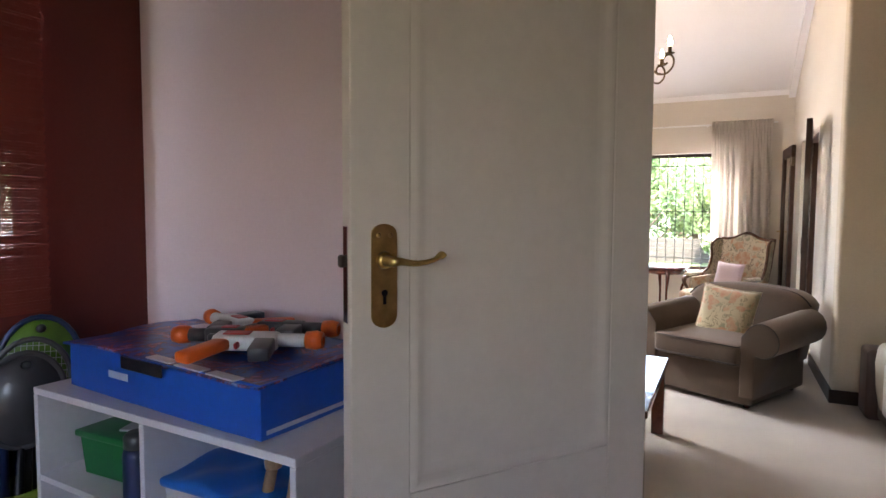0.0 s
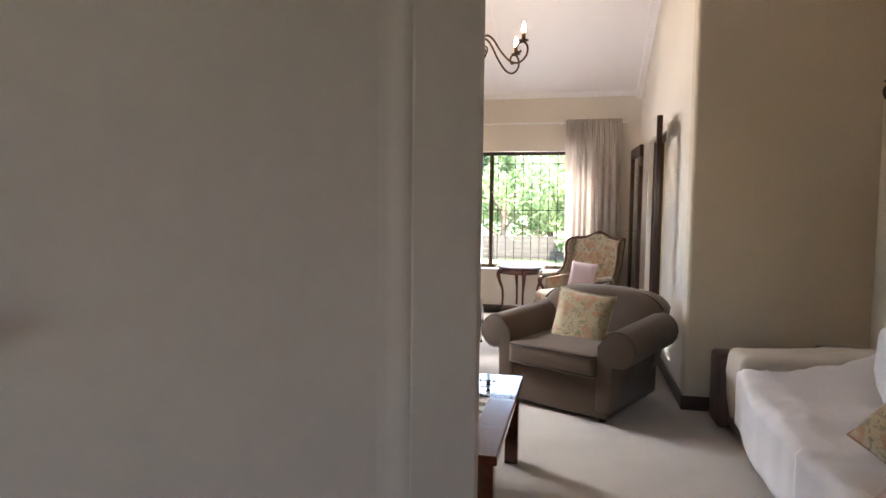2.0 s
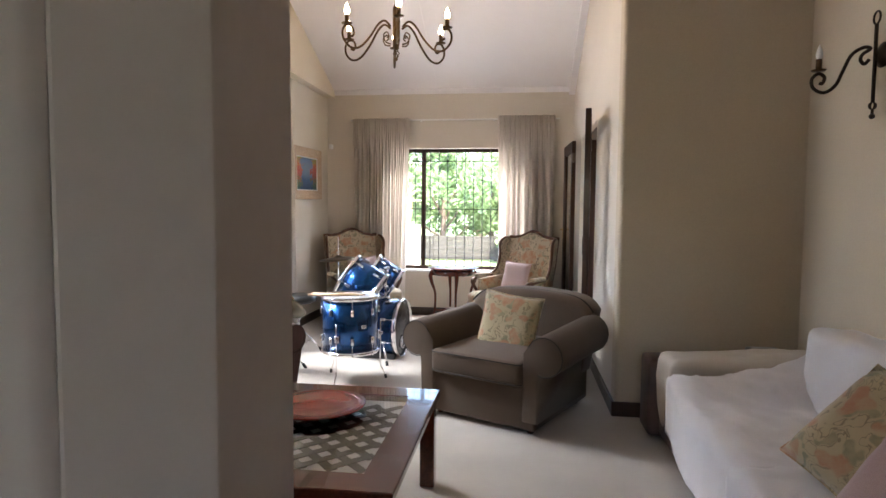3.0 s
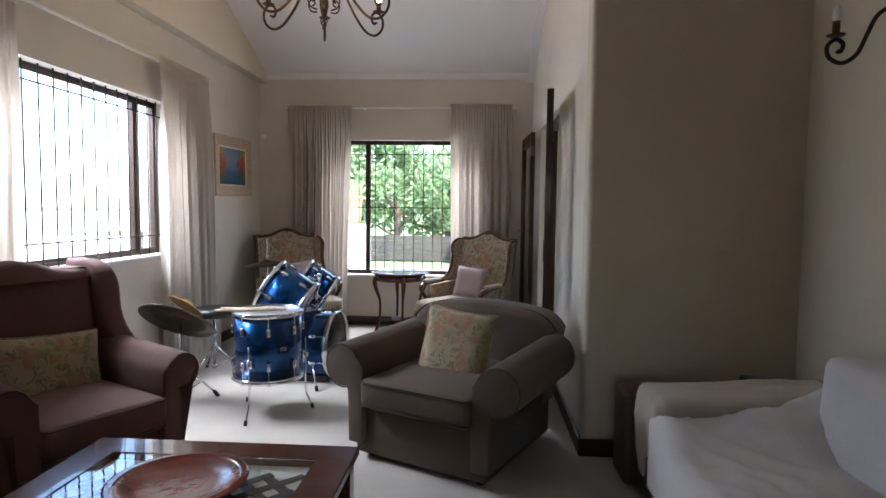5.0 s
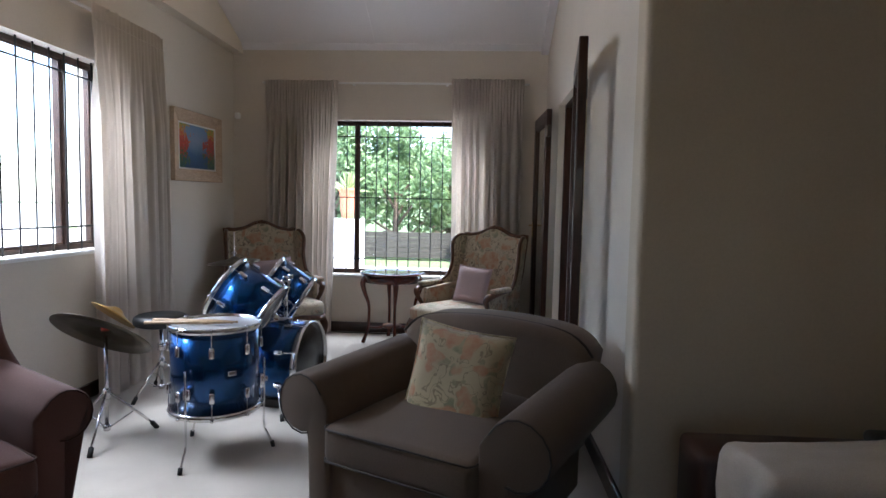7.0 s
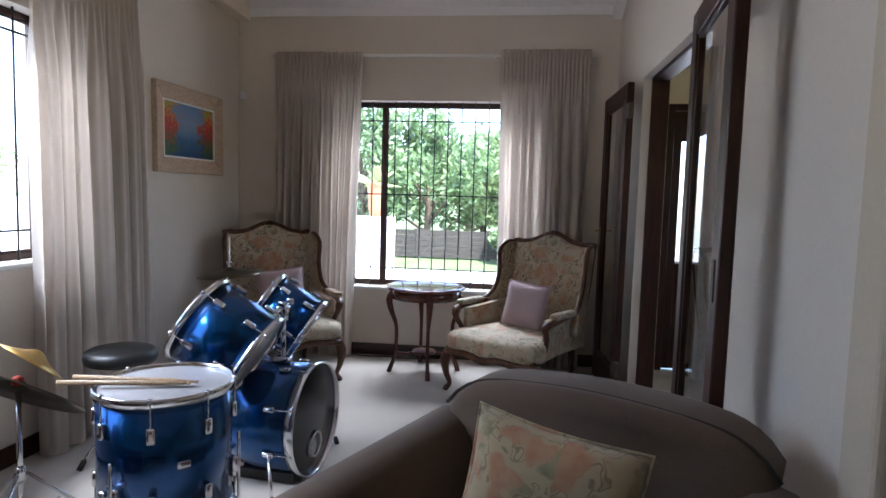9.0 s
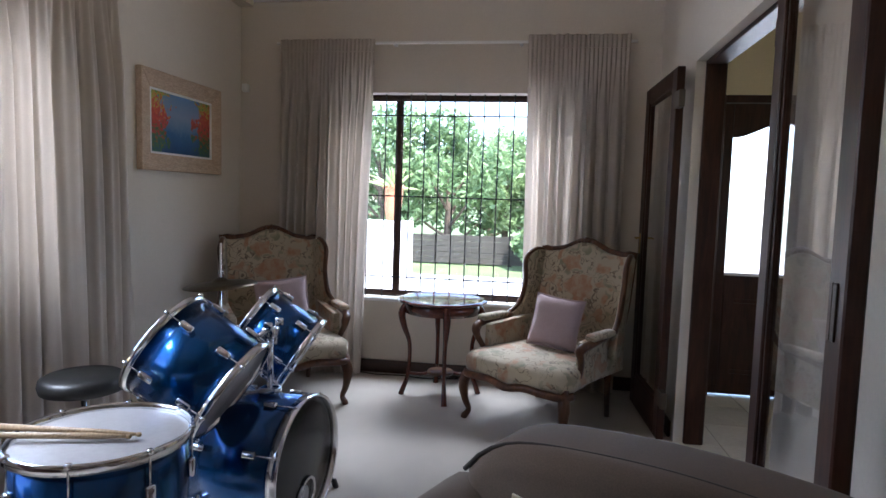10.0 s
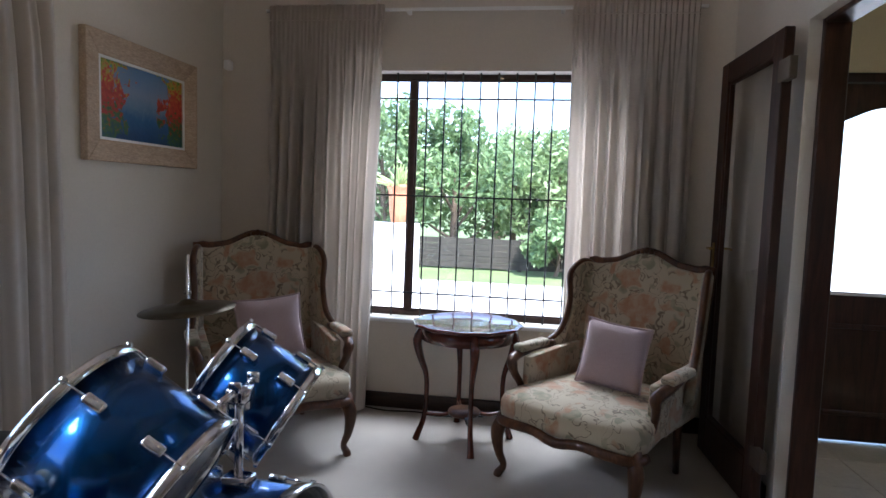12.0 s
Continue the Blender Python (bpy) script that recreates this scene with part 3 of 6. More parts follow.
def wing_chair(m, label):
    ob = thing("wing_chair", m, label, "wing chair", "floral wing chairs")
    hw = 0.328
    lean = lambda z: 0.27 + 0.20 * max(0.0, z - 0.40)
    n = 24
    top = [((1 - 2 * k / n) * hw, crest(1 - 2 * k / n)) for k in range(n + 1)]
    pts = [(-hw + 0.03, 0.36), (hw - 0.03, 0.36)] + top
    bm = soft_prism("y", 0.0, 0.075, pts, 0.015)
    for v in bm.verts:
        v.co.y += lean(v.co.z) - (0.025 * (1 - (v.co.x / hw) ** 2) if v.co.y < 0.03 else 0)
    bmesh.ops.recalc_face_normals(bm, faces=bm.faces)
    part("backrest", bm, FLORAL, ob, "floral upholstered back", True)
    rail = [(-hw + 0.03, lean(0.4) + 0.02, 0.40), (-hw + 0.005, lean(0.7) + 0.02, 0.70)] + [(x, lean(z) + 0.012, z + 0.008) for x, z in reversed(top)] + [(hw - 0.005, lean(0.7) + 0.02, 0.70), (hw - 0.03, lean(0.4) + 0.02, 0.40)]
    part("back_frame", tube(rail, 0.021, 8), WALNUT, ob, "carved walnut frame", True)
    bm = bmesh.new()
    for x in (-0.05, -0.022, 0.0, 0.022, 0.05):
        bmesh.ops.create_icosphere(bm, subdivisions=2, radius=0.019 - abs(x) * 0.12, matrix=pose(x, lean(1.06) - 0.008, 1.078 - abs(x) * 0.25))
    part("carving", bm, WALNUT, ob, "carved crest", True)
    for s in (-1, 1):
        # wing panel, with its wooden edge
        w = spline([(lean(0.98) + 0.03, 0.985, 0), (lean(0.98) - 0.06, 0.995, 0), (lean(0.9) - 0.125, 0.93, 0), (lean(0.75) - 0.10, 0.78, 0), (lean(0.62) - 0.13, 0.64, 0), (lean(0.58) - 0.22, 0.575, 0)], 5)
        edge = [(p.x, p.y) for p in w]
        poly = edge + [(0.07, 0.42), (lean(0.42), 0.40)]
        x0, x1 = sorted((s * (hw - 0.035), s * (hw + 0.012)))
        bm = soft_prism("x", x0, x1, poly, 0.01, 2)
        flare = lambda y, z: s * 0.055 * max(0.0, lean(z) - y) / 0.2
        for v in bm.verts:
            v.co.x += flare(v.co.y, v.co.z)
        bmesh.ops.recalc_face_normals(bm, faces=bm.faces)
        wing = part("wing", bm, FLORAL, ob, "floral upholstered wing", True)
        part("wing_frame", tube([(s * (hw - 0.008) + flare(a, b), a - 0.004, b) for a, b in edge], 0.017, 8), WALNUT, wing, "walnut edge", True)
        # arm rail, pad, post and side panel
        ax = s * (hw + 0.03)
        arm = part("arm", tube(spline([(ax, 0.10, 0.57), (ax + s * 0.02, -0.05, 0.565), (ax + s * 0.022, -0.18, 0.55), (ax + s * 0.012, -0.245, 0.535), (ax, -0.262, 0.51), (ax - s * 0.002, -0.245, 0.47), (ax - s * 0.02, -0.21, 0.40), (ax - s * 0.035, -0.23, 0.31)], 5), [0.02, 0.022, 0.024, 0.026, 0.026, 0.02, 0.017, 0.022], 8), WALNUT, ob, "carved walnut arm", True)
        part("arm_pad", box((ax + s * 0.018 - 0.033, -0.20, 0.560), (ax + s * 0.018 + 0.033, 0.06, 0.602), 0.02, 3), FLORAL, arm, "floral arm pad", True)
        x0, x1 = sorted((s * (hw - 0.03), s * (hw + 0.015)))
        part("side_panel", soft_prism("x", x0, x1, [(-0.20, 0.31), (0.30, 0.31), (0.30, 0.57), (-0.19, 0.55)], 0.008, 2), FLORAL, ob, "floral side panel", True)
    # seat: bowed front, domed top
    out = [(-hw + 0.045, 0.30)] + [(x, -0.385 - 0.05 * (1 - (x / hw) ** 2) + (0.06 if abs(x) > 0.34 else 0)) for x in (-0.36, -0.33, -0.22, -0.11, 0.0, 0.11, 0.22, 0.33, 0.36)] + [(hw - 0.045, 0.30)]
    bm = bmesh.new()
    rings = []
    for z, k in ((0.30, 0.985), (0.33, 1.0), (0.375, 1.0), (0.398, 0.975), (0.418, 0.88), (0.43, 0.6), (0.434, 0.3)):
        rings.append([bm.verts.new((x * k, (y + 0.05) * k - 0.05, z)) for x, y in out])
    for a, b in zip(rings, rings[1:]):
        for i in range(len(out)):
            j = (i + 1) % len(out)
            bm.faces.new((a[i], a[j], b[j], b[i]))
    bm.faces.new(rings[-1])
    bm.faces.new(list(reversed(rings[0])))
    bmesh.ops.recalc_face_normals(bm, faces=bm.faces)
    part("seat", ruffle(bm, 0.004, 6), FLORAL, ob, "domed floral seat", True)
    rail = [(x * 0.985, y * 0.985, 0.285 - 0.012 * math.cos(x / hw * 7)) for x, y in out[1:-1]]
    part("seat_rail", tube(spline(rail, 3), 0.023, 8), WALNUT, ob, "scalloped walnut seat rail", True)
    for s in (-1, 1):
        part("leg", tube(spline([(s * 0.315, -0.34, 0.31), (s * 0.345, -0.375, 0.22), (s * 0.338, -0.37, 0.12), (s * 0.322, -0.35, 0.05), (s * 0.332, -0.375, 0.015), (s * 0.335, -0.38, 0.0)], 5), [0.032, 0.034, 0.022, 0.016, 0.021, 0.018], 8), WALNUT, ob, "walnut cabriole leg", True)
        part("leg", tube([(s * 0.27, 0.25, 0.34), (s * 0.262, 0.265, 0.16), (s * 0.255, 0.295, 0.0)], [0.024, 0.02, 0.016], 8), WALNUT, ob, "walnut back leg", True)
    return ob


wing_chair(pose(0.42, 9.235, 0, 0, 0, -34), "floral wing chair with carved walnut frame beside the round table")
wing_chair(pose(-1.315, 9.285, 0, 0, 0, 34.3), "floral wing chair with carved walnut frame behind the drum kit")
scatter_cushion("scatter_cushion", pose(0.455, 9.245, 0.585, -15, 4, -28), 0.32, 0.32, 0.11, MAUVE, "dusty mauve cushion standing on the floral wing chair", 5.0)
scatter_cushion("scatter_cushion", pose(-1.295, 9.265, 0.605, -15, -6, 30), 0.34, 0.32, 0.11, MAUVE, "dusty mauve cushion on the wing chair behind the drums", 6.0)


# ---- round side table ----
def side_table(m):
    ob = thing("side_table", m, "round mahogany side table with scalloped top under the window", "side table")
    bm = bmesh.new()
    n = 64
    def ring(r, z, k):
        return [bm.verts.new(((r + k * math.cos(12 * a)) * math.cos(a), (r + k * math.cos(12 * a)) * math.sin(a), z)) for a in (2 * math.pi * i / n for i in range(n))]
    rings = [ring(0.26, 0.628, 0.0), ring(0.288, 0.632, 0.006), ring(0.296, 0.641, 0.007), ring(0.29, 0.65, 0.006), ring(0.274, 0.652, 0.004), ring(0.264, 0.648, 0.003), ring(0.1, 0.648, 0.0)]
    for a, b in zip(rings, rings[1:]):
        for i in range(n):
            bm.faces.new((a[i], a[(i + 1) % n], b[(i + 1) % n], b[i]))
    bm.faces.new(rings[-1])
    bm.faces.new(list(reversed(rings[0])))
    part("tabletop", bm, MAHOG, ob, "polished mahogany top with scalloped rim", True)
    part("apron", lathe([(0.235, 0.56), (0.252, 0.56), (0.252, 0.628), (0.235, 0.628), (0.235, 0.56)], 40), MAHOG, ob, "", True)
    for k in range(4):
        a = radians(45 + 90 * k)
        c, s = math.cos(a), math.sin(a)
        part("leg", tube(spline([(c * r, s * r, z) for r, z in ((0.235, 0.62), (0.268, 0.55), (0.25, 0.46), (0.215, 0.36), (0.21, 0.24), (0.22, 0.12), (0.25, 0.035), (0.262, 0.0))], 4), [0.022, 0.026, 0.02, 0.014, 0.013, 0.014, 0.018, 0.02], 8), MAHOG, ob, "curved mahogany leg", True)
        part("stretcher", tube(spline([(c * 0.07, s * 0.07, 0.15), (c * 0.13, s * 0.13, 0.135), (c * 0.218, s * 0.218, 0.145)], 4), 0.012, 8), MAHOG, ob, "", True)
    part("lower_shelf", lathe([(0, 0.14), (0.085, 0.14), (0.09, 0.15), (0.085, 0.162), (0, 0.162)], 28), WALNUT, ob, "small round lower shelf", True)
    return ob


side_table(pose(-0.281, 9.52, 0, 0, 0, 60))


# ---- coffee table ----
def mitred(outline, z0, z1):
    bm = bmesh.new()
    lo, hi = [[bm.verts.new((x, y, z)) for x, y in outline] for z in (z0, z1)]
    bm.faces.new(hi)
    bm.faces.new(lo[::-1])
    for i in range(4):
        bm.faces.new((lo[i], lo[(i + 1) % 4], hi[(i + 1) % 4], hi[i]))
    bmesh.ops.recalc_face_normals(bm, faces=bm.faces)
    rim = [e for e in bm.edges if {e.verts[0], e.verts[1]} == {hi[0], hi[1]} or {e.verts[0], e.verts[1]} == {lo[0], lo[1]}]
    bmesh.ops.bevel(bm, geom=rim, offset=0.006, segments=2, affect="EDGES", profile=0.5)
    return bm


def coffee_table(m, w, d, h):
    ob = thing("coffee_table", m, "dark mahogany coffee table with glass inset over lattice", "coffee table")
    b = 0.125
    ix, iy, ox, oy = w / 2 - b, d / 2 - b, w / 2, d / 2
    for board in (((-ox, -oy), (ox, -oy), (ix, -iy), (-ix, -iy)), ((ox, -oy), (ox, oy), (ix, iy), (ix, -iy)), ((ox, oy), (-ox, oy), (-ix, iy), (ix, iy)), ((-ox, oy), (-ox, -oy), (-ix, -iy), (-ix, iy))):
        part("top_frame", mitred(board, h - 0.035, h), MAHOG, ob)
    g = part("glass_top", box((-w / 2 + b + 0.001, -d / 2 + b + 0.001, h - 0.010), (w / 2 - b - 0.001, d / 2 - b - 0.001, h - 0.003)), TABLEGLASS, ob, "clear glass inset")
    g.visible_shadow = False
    part("backing", box((-w / 2 + b - 0.02, -d / 2 + b - 0.02, h - 0.046), (w / 2 - b + 0.02, d / 2 - b + 0.02, h - 0.0352)), BACKW, ob, "pale backing board under the lattice")
    # diagonal lattice under the glass
    span = (min(w, d) - 2 * b) / 2
    for s in (1, -1):
        for k in range(-9, 10):
            c = k * 0.077
            half = span * math.sqrt(2) - abs(c)
            if half < 0.05:
                continue
            rot = pose(0, 0, 0, 0, 0, 45 * s)
            bm = box((-half + 0.025, c - 0.017, h - 0.0345 + (0.002 if s > 0 else 0)), (half - 0.025, c + 0.017, h - 0.0325 + (0.002 if s > 0 else 0)), 0, 1, rot)
            part("slat", bm, SLATM, ob)
    for x in (-1, 1):
        part("apron", box((x * (w / 2 - 0.05) - 0.012, -d / 2 + 0.09, h - 0.11), (x * (w / 2 - 0.05) + 0.012, d / 2 - 0.09, h - 0.0352), 0.003, 1), MAHOG, ob)
        part("apron", box((-w / 2 + 0.09, x * (d / 2 - 0.05) - 0.012, h - 0.11), (w / 2 - 0.09, x * (d / 2 - 0.05) + 0.012, h - 0.0352), 0.003, 1), MAHOG, ob)
        for y in (-1, 1):
            part("leg", box((x * (w / 2 - 0.05) - 0.035, y * (d / 2 - 0.05) - 0.035, 0), (x * (w / 2 - 0.05) + 0.035, y * (d / 2 - 0.05) + 0.035, h - 0.0352), 0.006, 2), MAHOG, ob, "square mahogany leg")
    return ob


SLATM = surface("black_stained_slat", (0.010, 0.009, 0.009), 0.85, vary=0.2)
BACKW = surface("white_backing_board", (0.85, 0.85, 0.84), 0.8, vary=0.05)
TABLEGLASS = glass("table_glass", (0.93, 0.97, 0.97))
coffee_table(pose(-0.36, 4.81, 0), 0.97, 1.08, 0.452)

# red ceramic plate
TERRA = surface("glazed_red_clay", (0.22, 0.016, 0.009), 0.22, vary=0.25, big=9, fine=50, bump=0.25, dist=0.006, coat=0.4)
plate = thing("plate", pose(-0.36, 4.98, 0.4495), "large glazed red clay plate on the coffee table", "plate")
part("dish", lathe([(0, 0.006), (0.09, 0.006), (0.085, 0.0), (0.10, 0.0), (0.105, 0.006), (0.15, 0.018), (0.205, 0.026), (0.208, 0.031), (0.20, 0.033), (0.15, 0.025), (0.135, 0.018), (0.11, 0.013), (0, 0.012)], 48), TERRA, plate, "", True)
part("rim_relief", lathe([(0.178, 0.0292), (0.183, 0.0335), (0.188, 0.0312)], 48), TERRA, plate, "", True)

# ---- sofa under white sheets ----
def draped(lo, hi, cuts, amount, seed, bevel=0.03):
    bm = box(lo, hi, bevel, 3)
    for _ in range(cuts):
        es = [e for e in bm.edges if e.calc_length() > 0.045]
        bmesh.ops.subdivide_edges(bm, edges=es, cuts=1, use_grid_fill=True)
    for v in bm.verts:
        p = v.co
        fold = noise.noise(Vector((p.x * 3 + seed, p.y * 14, p.z * 6))) * 0.6 + noise.noise(Vector((p.x * 11, p.y * 5 + seed, p.z * 3))) * 0.4
        fold += 0.5 * (1 - abs(noise.noise(Vector((p.x * 7 + p.y * 5 + seed, p.y * 9 - p.x * 4, p.z * 5))) * 2.2)) ** 3
        v.co += v.normal * fold * amount if v.normal.length else Vector((0, 0, fold * amount))
    bmesh.ops.recalc_face_normals(bm, faces=bm.faces)
    return bm


def arm_throw():
    bm = draped((0.045, 0.87, 0.10), (0.86, 1.20, 0.535), 4, 0.012, 1.0, 0.045)
    for v in bm.verts:
        up = max(0.0, v.co.z - 0.35) / 0.165
        v.co.z += 0.05 * up * max(0.0, v.co.x) ** 1.2
        if v.co.x < 0.12:
            v.co.x += 0.022 * noise.noise(Vector((v.co.y * 16, v.co.z * 2.0, 2.0))) * (1 - up * 0.6) + 0.05 * max(0.0, 0.40 - v.co.z)
    return bm


sofa = thing("sofa", pose(1.24, 4.82, 0), "dark leather sofa covered with white sheets in the alcove", "sofa")
part("frame", box((0.06, -1.32, 0.05), (0.86, 1.34, 0.25), 0.02, 2), LEATHER, sofa, "dark leather frame")
part("arm", box((-0.005, 1.19, 0.03), (0.84, 1.43, 0.475), 0.03, 3), LEATHER, sofa, "dark leather arm", True)
part("arm", box((0.0, -1.42, 0.03), (0.84, -1.12, 0.475), 0.03, 3), LEATHER, sofa, "dark leather arm", True)
part("back", box((0.78, -1.12, 0.2), (0.90, 1.18, 0.575), 0.04, 3), LEATHER, sofa, "dark leather back", True)
part("arm_sheet", arm_throw(), cloth("cream_sheet", (0.47, 0.415, 0.35), 500, 0.05, wrinkle=3.0), sofa, "cream sheet thrown over the arm", True)


def thrown_sheet(x0, x1, y0, y1, hem, top, seed):
    """A sheet lying over the seat, with its near edge and one end hanging down."""
    bm = bmesh.new()
    step, grid = 0.022, []
    nx, ny = int((x1 - x0 + hem) / step), int((y1 - y0) / step)
    for j in range(ny + 1):
        row = []
        for i in range(nx + 1):
            p, q = x1 - i * step, y0 + j * step
            dx, dy = max(0.0, x0 - p), max(0.0, q - y1)
            drop = max(dx, dy) - 0.25 * min(dx, dy)
            x, y = max(p, x0), min(q, y1)
            near = min(x - x0, y1 - y)
            rim = 0.030 * max(0.0, 1 - near / 0.06) ** 2
            z = top(x, y) - (rim if drop <= 0 else 0.030) - drop
            crease = (1 - abs(noise.noise(Vector((p * 2.6 + seed, q * 6.5 + p * 2.0, seed)))) * 3.2)
            cross = (1 - abs(noise.noise(Vector((p * 6.0 - q * 2.2, q * 2.4 + seed, 3.1)))) * 3.6)
            w = 0.017 * max(0.0, crease) ** 3 + 0.014 * max(0.0, cross) ** 3 + 0.016 * noise.noise(Vector((p * 3.3, q * 3.1, seed)))
            hang = min(1.0, drop / 0.15)
            flute = (0.010 + 0.016 * hang) * noise.noise(Vector(((q if dx >= dy else p) * 9.0, drop * 1.4, seed + 5)))
            if drop <= 0:
                z += w
            elif dx >= dy:
                x += 0.3 * flute - 0.004
            else:
                y += 0.5 * flute
            row.append(bm.verts.new((x, y, max(0.06, z))))
        grid.append(row)
    for a, b in zip(grid, grid[1:]):
        for i in range(nx):
            bm.faces.new((a[i], a[i + 1], b[i + 1], b[i]))
    bmesh.ops.recalc_face_normals(bm, faces=bm.faces)
    bmesh.ops.solidify(bm, geom=bm.faces[:], thickness=0.004)
    return bm


def ease(a, b, v):
    k = min(1.0, max(0.0, (v - a) / (b - a)))
    return k * k * (3 - 2 * k)


def seat_top(x, y):
    return 0.395 + (0.085 + 0.13 * ease(0.25, 0.80, x)) * ease(0.60, 0.90, y)


part("seat", box((0.07, -1.11, 0.20), (0.78, 0.86, 0.36), 0.03, 2), LEATHER, sofa, "dark leather seat")
part("seat_sheet", thrown_sheet(0.035, 0.80, -0.04, 0.93, 0.30, seat_top, 4.0), SHEET, sofa, "crumpled white sheet over the seat and the inner arm", True)
part("seat_sheet", thrown_sheet(0.02, 0.76, -1.12, -0.03, 0.29, lambda x, y: seat_top(x, y) + 0.022, 9.0), SHEET, sofa, "crumpled white sheet over the seat", True)
for y in (0.40, -0.60):
    bm = draped((-0.12, -0.45, -0.23), (0.12, 0.45, 0.23), 4, 0.014, y * 9, 0.05)
    bmesh.ops.transform(bm, matrix=pose(0.76, y - 0.02, 0.535, 0, 3, 0), verts=bm.verts)
    part("back_cushion", bm, SHEET, sofa, "white covered back cushion", True)
for x in (0.1, 0.8):
    for y in (-1.35, 1.36):
        part("foot", box((x - 0.03, y - 0.03, 0), (x + 0.03, y + 0.03, 0.055), 0.004, 1), MAHOG, sofa)
scatter_cushion("scatter_cushion", pose(1.61, 4.50, 0.60, -42, 14, -75), 0.43, 0.43, 0.16, FLORAL2, "floral square cushion lying on the white sofa", 11.0)
scatter_cushion("scatter_cushion", pose(1.55, 4.18, 0.56, -45, 0, -70), 0.42, 0.42, 0.14, MAUVE, "dusty mauve cushion on the white sofa", 12.0)
case = thing("case", pose(1.86, 6.04, 0.516), "small black case lying on the sofa arm", "case")
part("body", box((-0.09, -0.06, 0), (0.09, 0.06, 0.045), 0.02, 3), BLACK, case, "", True)


# ---- curtains ----
def curtain_cloth():
    m, nt, b = nodes_of("pale_lined_curtain")
    v = coords(nt)
    n1, n2 = noise_of(nt, v, 1.5, 4), noise_of(nt, v, 380, 2)
    c = mix_of(nt, 1.0, ramp_of(nt, n1, [(0.3, (0.70, 0.625, 0.55)), (0.7, (0.76, 0.685, 0.61))]), ramp_of(nt, n2, [(0.3, (0.88,) * 3), (0.7, (1, 1, 1))]), "MULTIPLY")
    nt.links.new(c, b.inputs["Base Color"])
    b.inputs["Roughness"].default_value, b.inputs["Sheen Weight"].default_value = 0.8, 0.2
    bump_of(nt, b, n2, 0.2, 0.001)
    tr = nt.nodes.new("ShaderNodeBsdfTranslucent")
    nt.links.new(c, tr.inputs[0])
    mx = nt.nodes.new("ShaderNodeMixShader")
    mx.inputs[0].default_value = 0.03
    nt.links.new(b.outputs[0], mx.inputs[1])
    nt.links.new(tr.outputs[0], mx.inputs[2])
    nt.links.new(mx.outputs[0], nt.nodes["Material Output"].inputs["Surface"])
    return m


CURTAIN = curtain_cloth()


def curtain(m, width, height, folds, label, seed, spread=1.0, shift=0.0):
    """Hangs along local x from z = height to the floor: a finely gathered heading that runs down into broad uneven folds."""
    ob = thing("curtain", m, label, "curtain", "lined curtains")
    bm = bmesh.new()
    nx, nz = folds * 22, 44
    def warp(u, freq, k):
        return u + k * noise.noise(Vector((u * freq + seed, seed * 3.1, 0.4)))
    grid = []
    for j in range(nz + 1):
        f = j / nz
        z = (height + 0.035) * (1 - f) + 0.012 * f
        b = ease(0.03, 0.30, f)
        row = []
        for i in range(nx + 1):
            u = i / nx
            w = width * (1 + (spread - 1) * f)
            sway = 0.035 * noise.noise(Vector((u * 2.2 + seed, f * 1.3, seed)))
            fine = 2 * math.pi * folds * 2.1 * warp(u, folds * 0.8, 0.010)
            ph = 2 * math.pi * folds * 0.80 * (warp(u, folds * 0.30, 0.085) + sway * f) + seed
            deep = 0.62 + 0.75 * noise.noise(Vector((u * folds * 0.42 + seed * 2, f * 0.8, 1.7)))
            fold = math.sin(ph) + 0.32 * math.sin(2 * ph + 0.9 + seed) + 0.16 * math.sin(3.1 * ph + 2 * f)
            y = 0.0085 * math.sin(fine) * (1 - 0.72 * b) + 0.056 * b * deep * fold
            x = (u - 0.5) * w + shift * f + 0.011 * b * math.cos(ph) + 0.004 * noise.noise(Vector((u * 20, f * 5, seed)))
            tip = 0.010 * noise.noise(Vector((u * folds * 2.0, seed, 0.0))) if j == 0 else 0.0
            row.append(bm.verts.new((x, y, z + tip)))
        grid.append(row)
    for a, b in zip(grid, grid[1:]):
        for i in range(nx):
            bm.faces.new((a[i], a[i + 1], b[i + 1], b[i]))
    bmesh.ops.solidify(bm, geom=bm.faces[:], thickness=0.003)
    part("cloth", bm, CURTAIN, ob, "", True)
    tape = [(x * width / 40 - width / 2, -0.004 - 0.009 * abs(math.sin(x * folds * 0.16)), height - 0.055) for x in range(41)]
    part("heading_tape", tube(tape, 0.0028, 5), CURTAIN, ob, "gathered heading seam", True)
    return ob


WCUR = "pale cream lined curtain with pinch pleats, drawn open"
curtain(pose(-1.218, FW - 0.125, 0), 0.705, 2.395, 12, WCUR, 2.0, 0.90, -0.03)
curtain(pose(0.55, FW - 0.125, 0), 0.68, 2.415, 11, WCUR, 7.0, 0.96, 0.02)
curtain(pose(LW + 0.13, 7.985, 0, 0, 0, 90), 0.79, 2.385, 9, WCUR, 4.0, 1.12, 0.085)
curtain(pose(LW + 0.12, 5.88, 0, 0, 0, 90), 0.68, 2.385, 9, WCUR, 11.0, 0.95, -0.05)


def curtain_rail(m, length, brackets):
    ob = thing("curtain_rail", m, "slim white curtain rail fixed to the wall", "curtain rail")
    part("rail", box((-length / 2, -0.010, -0.009), (length / 2, 0.010, 0.009), 0.004, 2), SILLW, ob)
    for x in brackets:
        part("bracket", box((x - 0.012, 0.0101, -0.012), (x + 0.012, 0.074, 0.012), 0.003, 1), SILLW, ob)
    return ob


